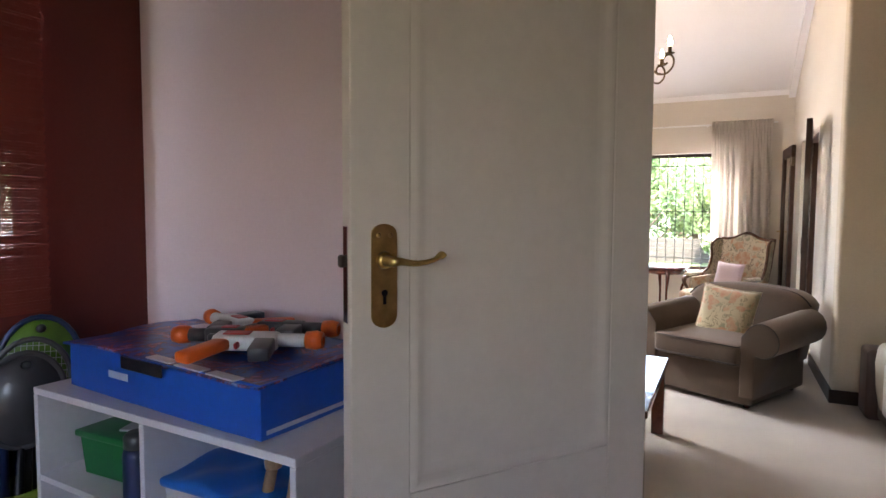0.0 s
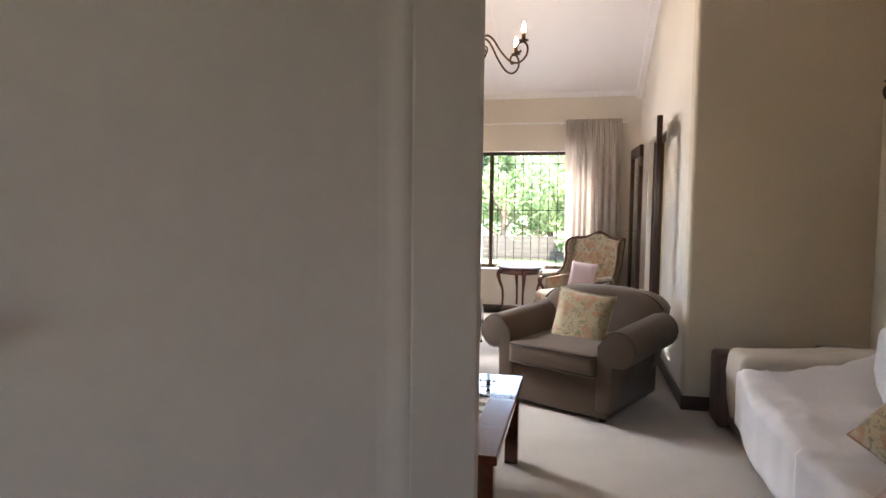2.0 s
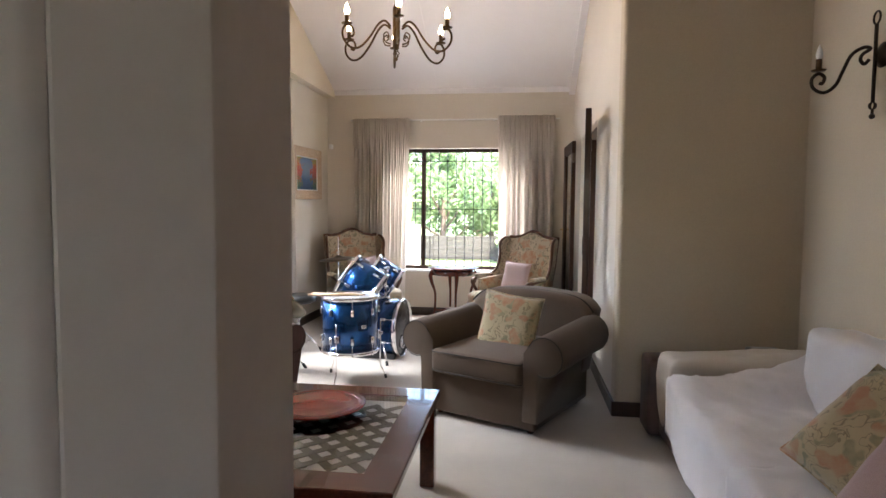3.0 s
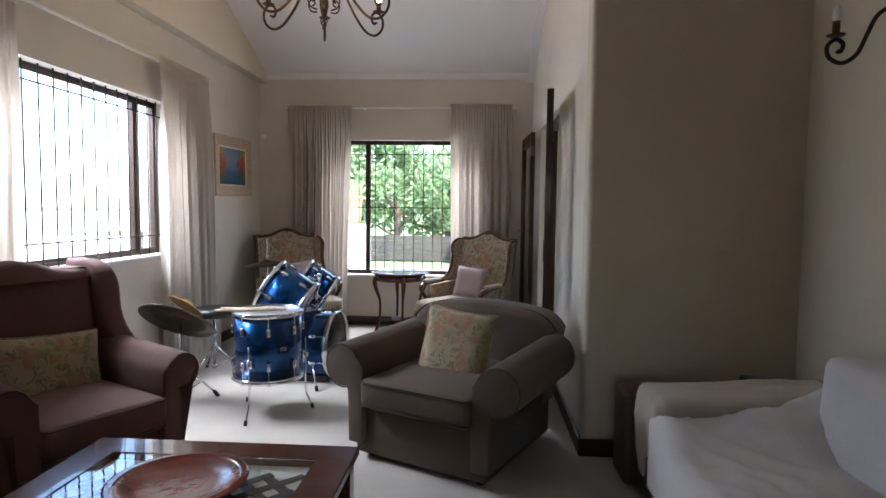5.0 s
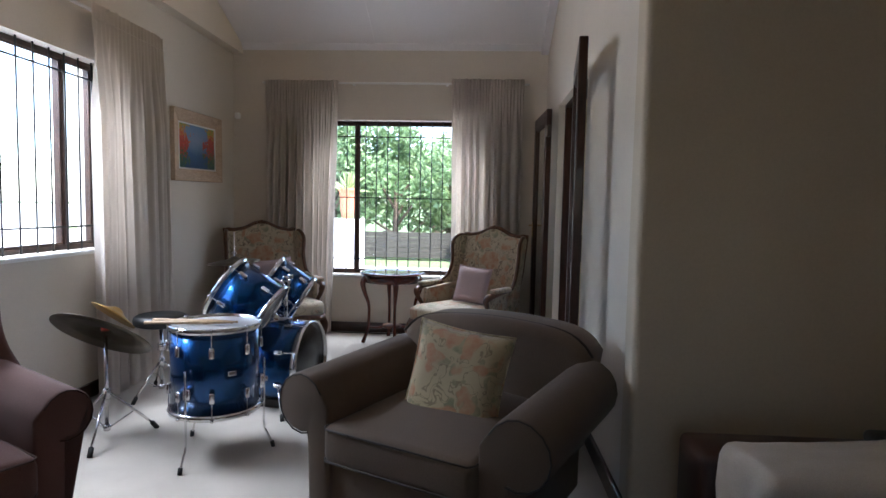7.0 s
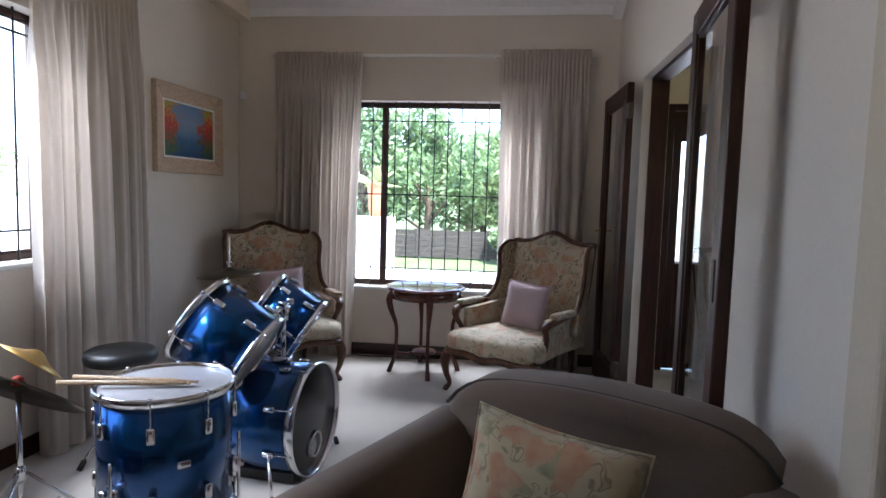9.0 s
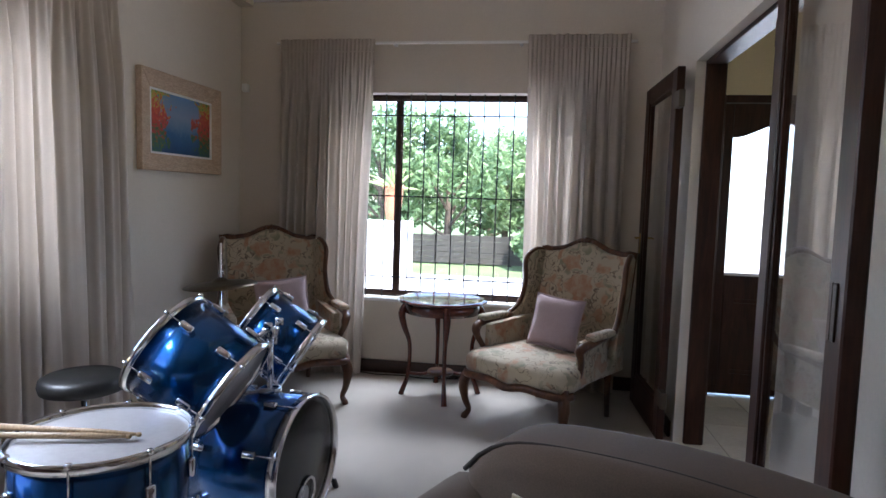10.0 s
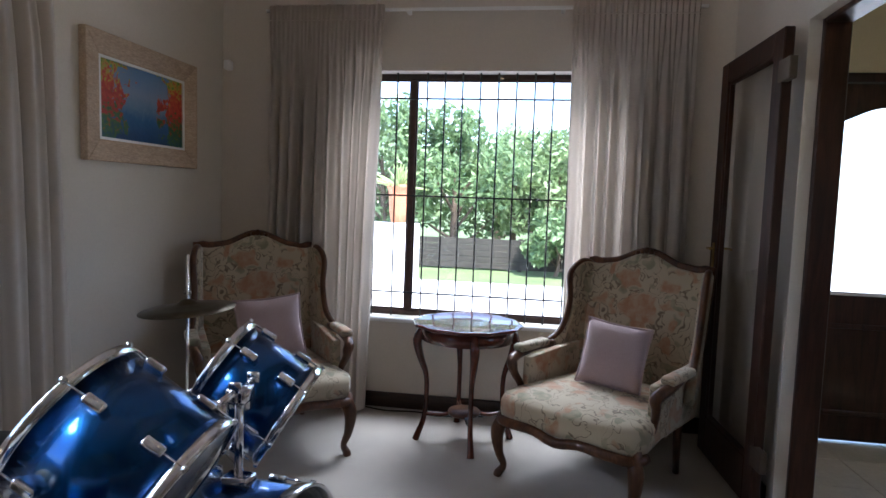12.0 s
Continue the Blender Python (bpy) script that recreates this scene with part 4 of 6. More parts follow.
curtain_rail(pose(-0.34, FW - 0.075, 2.415), 2.56, (-1.2, -0.4, 0.5, 1.2))
curtain_rail(pose(LW + 0.06, 7.0, 2.40, 0, 0, 90), 2.80, (-1.2, 0.1, 1.2))


# ---- painting ----
def seascape():
    m, nt, b = nodes_of("landscape_paint")
    tc = nt.nodes.new("ShaderNodeTexCoord")
    sep = nt.nodes.new("ShaderNodeSeparateXYZ")
    nt.links.new(tc.outputs["Object"], sep.inputs[0])
    v = coords(nt, (1, 1, 1))
    n = noise_of(nt, v, 14, 5, 0.6, 0.6)
    f = noise_of(nt, v, 40, 3)
    def lin(sock, k, c):
        a = nt.nodes.new("ShaderNodeMath")
        a.operation = "MULTIPLY_ADD"
        nt.links.new(sock, a.inputs[0])
        a.inputs[1].default_value, a.inputs[2].default_value = k, c
        return a.outputs[0]
    def add(p, q, op="ADD"):
        a = nt.nodes.new("ShaderNodeMath")
        a.operation = op
        nt.links.new(p, a.inputs[0])
        if isinstance(q, float):
            a.inputs[1].default_value = q
        else:
            nt.links.new(q, a.inputs[1])
        return a.outputs[0]
    z = lin(sep.outputs["Z"], 2.4, 0.5)
    base = ramp_of(nt, add(z, lin(n, 0.25, -0.12)), [(0.0, (0.008, 0.04, 0.13)), (0.35, (0.03, 0.12, 0.28)), (0.5, (0.16, 0.25, 0.38)), (0.62, (0.22, 0.28, 0.40)), (1.0, (0.10, 0.22, 0.42))])
    side = add(sep.outputs["X"], 0.0, "ADD")
    ab = nt.nodes.new("ShaderNodeMath")
    ab.operation = "ABSOLUTE"
    nt.links.new(side, ab.inputs[0])
    bush = ramp_of(nt, add(lin(ab.outputs[0], 3.4, -0.38), lin(n, 2.4, -1.15)), [(0.20, (0, 0, 0)), (0.28, (1, 1, 1))])
    up = lin(sep.outputs["Z"], 1.8, 0.45)
    leaves = ramp_of(nt, add(add(up, lin(f, 0.9, -0.45)), 0.0), [(0.1, (0.02, 0.08, 0.10)), (0.3, (0.06, 0.14, 0.03)), (0.42, (0.40, 0.03, 0.02)), (0.6, (0.50, 0.07, 0.03)), (0.72, (0.45, 0.36, 0.05)), (0.85, (0.10, 0.28, 0.05))])
    nt.links.new(mix_of(nt, bush, base, leaves), b.inputs["Base Color"])
    b.inputs["Roughness"].default_value = 0.35
    bump_of(nt, b, f, 0.4, 0.002)
    return m


PALEWOOD = wood("limewashed_frame_wood", (0.50, 0.36, 0.25), (0.62, 0.47, 0.34), 0.6, (5, 20, 20), 0.0)
pic = thing("painting", pose(LW + 0.012, 9.14, 1.715, 0, -1, 90), "framed painting of blue water between red flowering bushes", "painting")
pw, ph = 0.87, 0.58
fw = 0.10
part("canvas", box((-pw / 2 + fw, 0.0, -ph / 2 + fw), (pw / 2 - fw, 0.012, ph / 2 - fw)), seascape(), pic, "painted canvas")
def moulding(pts):
    bm = bmesh.new()
    vs = [bm.verts.new(p) for p in pts]
    for f in ((0, 1, 2, 3), (4, 7, 6, 5), (0, 4, 5, 1), (1, 5, 6, 2), (2, 6, 7, 3), (3, 7, 4, 0)):
        bm.faces.new([vs[i] for i in f])
    bmesh.ops.recalc_face_normals(bm, faces=bm.faces)
    bmesh.ops.bevel(bm, geom=bm.edges[:], offset=0.003, segments=1, affect="EDGES")
    return bm
for a, b, c, d in (((-1, -1), (1, -1), (1, 0), (-1, 0)), ((-1, 1), (1, 1), (1, 0), (-1, 0))):
    s = a[1]
    o, i = ph / 2, ph / 2 - fw
    part("frame_side", moulding([(-pw / 2, -0.03, s * o), (pw / 2, -0.03, s * o), (pw / 2 - fw, -0.012, s * i), (-pw / 2 + fw, -0.012, s * i), (-pw / 2, 0.01, s * o), (pw / 2, 0.01, s * o), (pw / 2 - fw, 0.01, s * i), (-pw / 2 + fw, 0.01, s * i)]), PALEWOOD, pic)
for s in (-1, 1):
    o, i = pw / 2, pw / 2 - fw
    part("frame_side", moulding([(s * o, -0.03, -ph / 2), (s * o, -0.03, ph / 2), (s * i, -0.012, ph / 2 - fw), (s * i, -0.012, -ph / 2 + fw), (s * o, 0.01, -ph / 2), (s * o, 0.01, ph / 2), (s * i, 0.01, ph / 2 - fw), (s * i, 0.01, -ph / 2 + fw)]), PALEWOOD, pic)
slip = bmesh.new()
for lo, hi in (((-pw / 2 + fw, -ph / 2 + fw), (pw / 2 - fw, -ph / 2 + fw + 0.012)), ((-pw / 2 + fw, ph / 2 - fw - 0.012), (pw / 2 - fw, ph / 2 - fw)), ((-pw / 2 + fw, -ph / 2 + fw + 0.012), (-pw / 2 + fw + 0.012, ph / 2 - fw - 0.012)), ((pw / 2 - fw - 0.012, -ph / 2 + fw + 0.012), (pw / 2 - fw, ph / 2 - fw - 0.012))):
    add_box(slip, (lo[0], -0.010, lo[1]), (hi[0], -0.001, hi[1]))
part("slip", slip, SILLW, pic, "white inner slip")
sensor = thing("wall_sensor", pose(LW + 0.06, FW - 0.03, 2.10), "small white alarm sensor in the room corner", "sensor")
part("body", box((-0.025, -0.035, -0.03), (0.02, 0.02, 0.03), 0.012, 3), SILLW, sensor, "", True)


# ---- chandelier and wall lamp ----
BRONZE = surface("brown_bronze", (0.10, 0.058, 0.026), 0.42, 0.8, vary=0.3, big=8, fine=90, bump=0.3)
BULB = glow("lit_candle_bulb", (1.0, 0.74, 0.42), 15.0)
FROST = surface("unlit_frosted_bulb", (0.75, 0.74, 0.72), 0.3, vary=0.03)


def bulb_bm(m):
    return lathe([(0, 0.075), (0.004, 0.066), (0.011, 0.048), (0.0165, 0.026), (0.014, 0.008), (0.009, 0.0), (0, 0.0)], 12, m)


def candle(parent, p, mat):
    x, y, z = p
    part("drip_pan", lathe([(0, z), (0.03, z + 0.004), (0.036, z + 0.010), (0.03, z + 0.009), (0.012, z + 0.006), (0, z + 0.006)], 16, pose(x, y, 0)), BRONZE, parent, "", True)
    part("candle_tube", lathe([(0, z + 0.006), (0.014, z + 0.006), (0.014, z + 0.062), (0, z + 0.062)], 12, pose(x, y, 0)), BRONZE, parent, "", True)
    part("bulb", bulb_bm(pose(x, y, z + 0.062)), mat, parent, "candle bulb", True)


def scroll_arm(c, s, r0):
    """Wrought arm: leaves the stem high, sweeps down and out, then curls in under the candle."""
    path = [(0.045, 0.205), (0.09, 0.235), (0.14, 0.20), (0.20, 0.11), (0.27, 0.035), (0.335, 0.02), (0.385, 0.06), (0.395, 0.115), (0.37, 0.155), (0.33, 0.15), (0.315, 0.115), (0.33, 0.09), (0.35, 0.10)]
    return spline([(c * r * r0, s * r * r0, z) for r, z in path], 5)


ch = thing("chandelier", pose(-0.475, 7.15, 2.478), "six-armed dark wrought-iron chandelier with lit candle bulbs", "chandelier")
part("stem", lathe([(0, 0.06), (0.014, 0.06), (0.02, 0.09), (0.026, 0.12), (0.026, 0.33), (0.015, 0.36), (0.008, 0.40), (0, 0.40)], 14), BRONZE, ch, "turned dark stem", True)
bm = bmesh.new()
for k in range(4):
    add_tube(bm, spline([(0.02 * math.sin(f * math.pi) * math.cos(k * 1.571 + f * 3), 0.02 * math.sin(f * math.pi) * math.sin(k * 1.571 + f * 3), 0.0 + 0.065 * f) for f in (0, 0.25, 0.5, 0.75, 1.0)], 4), 0.0035, 6)
bmesh.ops.create_icosphere(bm, subdivisions=2, radius=0.011, matrix=pose(0, 0, -0.004))
part("finial", bm, BRONZE, ch, "twisted basket finial", True)
ch.scale = (1.14, 1.14, 1.14)
top_z = (roof_z(7.15) - 2.478) / 1.14
part("chain", tube([(0, 0, 0.39), (0, 0, top_z)], 0.006, 8), BRONZE, ch, "", True)
part("ceiling_rose", lathe([(0, top_z - 0.06), (0.045, top_z - 0.05), (0.06, top_z - 0.01), (0.06, top_z + 0.02), (0, top_z + 0.02)], 20), BRONZE, ch, "", True)
for k in range(6):
    a = radians(60 * k + 44)
    c, s = math.cos(a), math.sin(a)
    arm = part("arm", tube(scroll_arm(c, s, 1.02), 0.0075, 8), BRONZE, ch, "scrolled iron arm", True)
    part("inner_scroll", tube(spline([(c * r, s * r, z) for r, z in ((0.045, 0.09), (0.085, 0.10), (0.10, 0.14), (0.075, 0.165), (0.058, 0.14), (0.075, 0.128))], 5), 0.005, 6), BRONZE, arm, "", True)
    candle(ch, (c * 0.365 * 1.02, s * 0.365 * 1.02, 0.158), BULB)

wl = thing("wall_lamp", pose(AW, 5.69, 1.82), "dark wrought-iron wall lamp with an unlit candle bulb", "wall lamp")
part("back_plate", lathe([(0, 0), (0.055, 0), (0.06, 0.012), (0.03, 0.024), (0, 0.026)], 24, pose(0, 0, 0.255, 0, -90, 0)), IRON, wl, "", True)
part("stem", tube([(-0.045, 0, 0.03), (-0.045, 0, 0.40)], 0.009, 8), IRON, wl, "", True)
part("ring", tube([(-0.045, 0.028 * math.sin(a), 0.43 + 0.03 * -math.cos(a)) for a in (k * 0.5236 for k in range(13))], 0.005, 6), IRON, wl, "", True)
bm = bmesh.new()
for k in range(4):
    add_tube(bm, spline([(-0.045 + 0.018 * math.sin(f * math.pi) * math.cos(k * 1.571), 0.018 * math.sin(f * math.pi) * math.sin(k * 1.571), 0.035 - 0.04 * f) for f in (0, 0.3, 0.7, 1.0)], 3), 0.004, 6)
bmesh.ops.create_icosphere(bm, subdivisions=2, radius=0.014, matrix=pose(-0.045, 0, -0.035))
add_tube(bm, [(-0.045, 0, 0.0), (-0.045, 0, -0.03)], 0.007, 8)
part("finial", bm, IRON, wl, "basket finial", True)
part("arm", tube(spline([(-0.070, 0.000, 0.235), (-0.087, 0.008, 0.215), (-0.104, 0.010, 0.235), (-0.095, 0.010, 0.262), (-0.066, 0.000, 0.285), (-0.091, 0.016, 0.295), (-0.133, 0.036, 0.265), (-0.163, 0.048, 0.19), (-0.188, 0.060, 0.125), (-0.230, 0.080, 0.095), (-0.272, 0.096, 0.12), (-0.280, 0.100, 0.165), (-0.255, 0.088, 0.19), (-0.230, 0.080, 0.17), (-0.238, 0.082, 0.14), (-0.251, 0.086, 0.145)], 5), 0.0085, 8), IRON, wl, "scrolled iron arm", True)
candle(wl, (-0.255, 0.088, 0.198), FROST)


# ---- drum kit ----
def lacquer():
    m, nt, b = nodes_of("metallic_blue_lacquer")
    v = coords(nt)
    n, f = noise_of(nt, v, 3.0, 4), noise_of(nt, v, 700, 1)
    c = mix_of(nt, 1.0, ramp_of(nt, n, [(0.3, (0.001, 0.055, 0.20)), (0.7, (0.002, 0.085, 0.29))]), ramp_of(nt, f, [(0.35, (0.7,) * 3), (0.7, (1, 1, 1))]), "MULTIPLY")
    nt.links.new(c, b.inputs["Base Color"])
    b.inputs["Metallic"].default_value, b.inputs["Roughness"].default_value = 0.85, 0.24
    b.inputs["Coat Weight"].default_value, b.inputs["Coat Roughness"].default_value = 0.6, 0.05
    return m


BLUE = lacquer()
HEAD = surface("clear_coated_drumhead", (0.36, 0.35, 0.355), 0.3, vary=0.12, big=7, fine=60, bump=0.05)
HEADB = surface("translucent_drumhead", (0.40, 0.38, 0.37), 0.2, vary=0.15, big=9, fine=60, bump=0.03)
BLACKHEAD = surface("black_drumhead", (0.02, 0.02, 0.022), 0.25, vary=0.3, big=5, fine=50, bump=0.03)
RUBBER = surface("black_rubber", (0.012, 0.012, 0.012), 0.8)
CYM = surface("tarnished_bronze_cymbal", (0.13, 0.11, 0.08), 0.4, 1.0, vary=0.2, big=20, fine=90, bump=0.1)
GOLD = surface("bright_bronze_cymbal", (0.62, 0.40, 0.13), 0.38, 1.0, vary=0.15, big=20, fine=90, bump=0.1)


def drum(ob, m, r, depth, lugs, head, under, hoop=CHROME, hoop_h=0.028, brand=True):
    """Shell along local z from 0 (bottom) to depth, placed by m in the thing's space."""
    part("shell", lathe([(r - 0.008, 0.008), (r, 0.008), (r, depth - 0.008), (r - 0.008, depth - 0.008)], 48, m), BLUE, ob, "metallic blue lacquered shell", True)
    part("drumhead", lathe([(0, depth + 0.003), (r * 0.9, depth + 0.003), (r + 0.002, depth - 0.006)], 48, m), head, ob, "", True)
    part("bottom_head", lathe([(0, -0.003), (r * 0.9, -0.003), (r + 0.002, 0.006)], 48, m), under, ob, "", True)
    for z, s in ((depth, 1), (0, -1)):
        part("hoop", lathe([(r + 0.003, z - s * 0.014), (r + 0.012, z - s * 0.014), (r + 0.013, z + s * (hoop_h - 0.018)), (r + 0.008, z + s * (hoop_h - 0.014)), (r + 0.002, z + s * (hoop_h - 0.02)), (r + 0.003, z - s * 0.014)], 48, m), hoop, ob, "chrome hoop", True)
    for k in range(lugs):
        a = 360 / lugs * k + 20
        for z, s in ((depth * 0.76, 1), (depth * 0.24, -1)):
            lug = m @ pose(0, 0, 0, 0, 0, a) @ pose(r, 0, z)
            part("lug", box((-0.002, -0.0125, -0.026), (0.018, 0.0125, 0.026), 0.006, 2, lug), CHROME, ob, "", True)
            bm = bmesh.new()
            add_tube(bm, [lug @ Vector((0.010, 0, s * 0.02)), lug @ Vector((0.010, 0, s * (depth * 0.24 + 0.012)))], 0.003, 6)
            add_box(bm, (0.003, -0.006, s * (depth * 0.24 + 0.004)), (0.018, 0.006, s * (depth * 0.24 + 0.016)), 0, 1, lug)
            part("tension_rod", bm, CHROME, ob, "", True)
    if brand:
        bm = box((r - 0.001, -0.02, depth * 0.5 - 0.012), (r + 0.002, 0.02, depth * 0.5 + 0.012), 0.004, 2, m @ pose(0, 0, 0, 0, 0, -45))
        part("badge", bm, CHROME, ob, "plain metal badge", True)


# floor tom
ft = thing("floor_tom", pose(-0.79, 6.965, 0), "blue floor tom drum standing on three chrome legs", "drum")
drum(ft, pose(0, 0, 0.24), 0.208, 0.41, 8, HEAD, HEADB)
for k, a in enumerate((-100, 20, 140)):
    c, s = math.cos(radians(a)), math.sin(radians(a))
    part("leg_bracket", box((0.206, -0.018, 0.33), (0.232, 0.018, 0.385), 0.008, 2, pose(0, 0, 0, 0, 0, a)), CHROME, ft, "", True)
    part("wing_screw", box((0.224, -0.003, 0.345), (0.25, 0.003, 0.372), 0.003, 1, pose(0, 0, 0, 0, 0, a)), CHROME, ft, "", True)
    leg = part("leg", tube(spline([(c * 0.232, s * 0.232, 0.47), (c * 0.232, s * 0.232, 0.25), (c * 0.232, s * 0.232, 0.12), (c * 0.25, s * 0.25, 0.07), (c * 0.275, s * 0.275, 0.012)], 4), 0.0055, 8), CHROME, ft, "bent chrome leg", True)
    part("rubber_foot", tube([(c * 0.271, s * 0.271, 0.03), (c * 0.278, s * 0.278, 0.0)], 0.011, 8), RUBBER, leg, "black rubber foot", True)
st = thing("drumstick", pose(-0.875, 6.885, 0.668, 0, 0.5, 14), "wooden drumstick lying across the floor tom", "drumstick")
part("stick", tube([(-0.21, 0, 0.002), (0.10, 0, 0.001), (0.17, 0, 0), (0.185, 0, 0)], [0.0085, 0.0085, 0.0055, 0.004], 8), OAK, st, "", True)
part("tip", lathe([(0, -0.008), (0.006, -0.004), (0.006, 0.004), (0, 0.008)], 8, pose(0.19, 0, 0, 0, 90, 0)), OAK, st, "", True)
st2 = copy_thing(st, pose(-0.86, 6.92, 0.670, 0, 0.5, 7))

# bass drum lies on its side, batter head towards the stool
bd = thing("bass_drum", pose(-0.545, 7.75, 0, 0, 0, -6), "blue bass drum lying on its side with black front head", "drum")
bmx = pose(-0.40, 0, 0.262) @ pose(0, 0, 0, 0, 90, 0)
drum(bd, bmx, 0.248, 0.40, 8, BLACKHEAD, HEADB, CHROME, 0.04, False)
part("port_ring", lathe([(0.05, 0.406), (0.062, 0.408), (0.062, 0.412), (0.05, 0.412), (0.05, 0.406)], 24, bmx @ pose(0.13, 0.02, 0)), CHROME, bd, "", True)
part("front_mark", lathe([(0, 0.4065), (0.045, 0.4065), (0.045, 0.409), (0, 0.409)], 20, bmx @ pose(0.13, -0.02, 0)), HEADB, bd, "pale round patch", True)
for s in (-1, 1):
    spur = part("spur", tube([(-0.10, s * 0.235, 0.19), (-0.02, s * 0.34, 0.02)], 0.008, 8), CHROME, bd, "chrome spur", True)
    part("rubber_foot", tube([(-0.026, s * 0.334, 0.035), (-0.018, s * 0.343, 0.0)], 0.013, 8), RUBBER, spur, "black rubber foot", True)
    part("cradle", box((-0.38, s * 0.12 - 0.02, 0.0), (-0.02, s * 0.12 + 0.02, 0.055), 0.006, 1), BLACK, bd, "black support block")

# rack toms on their mount
TILT_AX = pose(0, 0, 0, 0, -57, 0)
for nm, p, r, d, yaw in (("rack_tom", (-0.855, 7.53, 0.675), 0.188, 0.29, 4), ("rack_tom", (-0.785, 8.03, 0.68), 0.158, 0.25, 10)):
    ob = thing(nm, pose(*p), "blue rack tom drum tilted on the bass drum mount", "drum", "rack toms")
    drum(ob, pose(0, 0, 0, 0, 0, yaw) @ TILT_AX @ pose(0, 0, -d / 2), r, d, 6, HEAD, HEADB, brand=False)
mount = thing("tom_mount", pose(-0.70, 7.775, 0.51), "chrome double tom holder on the bass drum", "tom mount")
part("base", box((-0.04, -0.03, 0.0), (0.04, 0.03, 0.03), 0.008, 2), CHROME, mount, "", True)
part("post", tube([(0, 0, 0.025), (0, 0, 0.25)], 0.012, 10), CHROME, mount, "", True)
part("knuckle", box((-0.028, -0.03, 0.225), (0.028, 0.03, 0.27), 0.01, 2), CHROME, mount, "", True)
for s in (-1, 1):
    part("holder_arm", tube([(0, 0, 0.25), (0, s * 0.05, 0.26), (-0.03, s * 0.085, 0.23)], 0.010, 8), CHROME, mount, "", True)
    part("clamp", box((-0.06, s * 0.075 - 0.025, 0.18), (0.0, s * 0.075 + 0.025, 0.25), 0.01, 2), CHROME, mount, "", True)
    part("wing_nut", box((-0.005, s * 0.05 - 0.004, 0.265), (0.03, s * 0.05 + 0.004, 0.295), 0.003, 1), CHROME, mount, "", True)


def tripod(ob, r, hub, spread_z, rot):
    for k in range(3):
        a = radians(rot + 120 * k)
        c, s = math.cos(a), math.sin(a)
        leg = part("leg", tube([(c * 0.02, s * 0.02, hub), (c * r, s * r, 0.02)], 0.007, 8), CHROME, ob, "chrome leg", True)
        part("brace", tube([(c * 0.016, s * 0.016, 0.06), (c * r * 0.52, s * r * 0.52, hub * 0.5)], 0.004, 6), CHROME, leg, "", True)
        part("rubber_foot", tube([(c * (r - 0.02), s * (r - 0.02), 0.04), (c * (r + 0.008), s * (r + 0.008), 0.0)], 0.013, 8), RUBBER, leg, "black rubber foot", True)
    part("hub", lathe([(0, hub - 0.03), (0.02, hub - 0.03), (0.02, hub + 0.02), (0.012, hub + 0.03), (0, hub + 0.03)], 12), CHROME, ob, "", True)
    part("lower_hub", lathe([(0, 0.045), (0.017, 0.045), (0.017, 0.075), (0, 0.075)], 12), CHROME, ob, "", True)


def cymbal_bm(r, m):
    return lathe([(0.006, 0.028), (0.022, 0.024), (0.04, 0.010), (0.05, 0.006), (r * 0.6, -0.004), (r, -0.018), (r, -0.020), (r * 0.6, -0.006), (0.05, 0.004), (0.02, 0.020), (0.006, 0.025)], 48, m)


hh = thing("hi_hat", pose(-1.42, 7.06, 0), "hi-hat on a low chrome stand with tilted bronze cymbals", "cymbal stand")
tripod(hh, 0.24, 0.24, 0, -75)
part("tube", tube([(0, 0, 0.05), (0, 0, 0.545)], 0.010, 10), CHROME, hh, "", True)
part("cymbal", cymbal_bm(0.25, pose(-0.01, 0, 0.57, -35, 7, 0)), CYM, hh, "tarnished lower cymbal", True)
part("cymbal", cymbal_bm(0.125, pose(0.02, 0.06, 0.66, -32, 26, 0)), GOLD, hh, "bright bronze upper cymbal", True)
part("felt", lathe([(0, 0.57), (0.02, 0.575), (0.02, 0.60), (0, 0.61)], 12), cloth("red_felt", (0.4, 0.05, 0.03)), hh, "red felt washer", True)

cr = thing("crash_cymbal", pose(-1.43, 8.72, 0), "crash cymbal on a slim chrome stand by the chair", "cymbal stand")
tripod(cr, 0.24, 0.30, 0, 30)
part("tube", tube([(0, 0, 0.05), (0, 0, 1.02)], 0.007, 10), CHROME, cr, "", True)
part("cymbal", cymbal_bm(0.20, pose(0, 0, 0.80, 3, -4, 0)), CYM, cr, "tarnished cymbal", True)
part("wing_nut", box((-0.02, -0.003, 0.845), (0.02, 0.003, 0.865), 0.003, 1), CHROME, cr, "", True)

stool = thing("drum_stool", pose(-1.517, 7.78, 0), "black padded drum stool on chrome tripod", "stool")
tripod(stool, 0.21, 0.22, 0, 10)
part("tube", tube([(0, 0, 0.05), (0, 0, 0.46)], 0.012, 10), CHROME, stool, "", True)
part("collar", lathe([(0, 0.30), (0.024, 0.30), (0.024, 0.34), (0, 0.34)], 12), CHROME, stool, "", True)
part("seat", lathe([(0, 0.455), (0.13, 0.455), (0.158, 0.465), (0.165, 0.49), (0.16, 0.515), (0.14, 0.527), (0.05, 0.531), (0, 0.531)], 40), surface("black_vinyl", (0.010, 0.010, 0.010), 0.42, vary=0.2, big=8, fine=120, bump=0.15), stool, "black vinyl padded seat", True)


# ---- double doors ----
HINGE = surface("dull_hinge_metal", (0.13, 0.095, 0.07), 0.55, 0.5, vary=0.2)


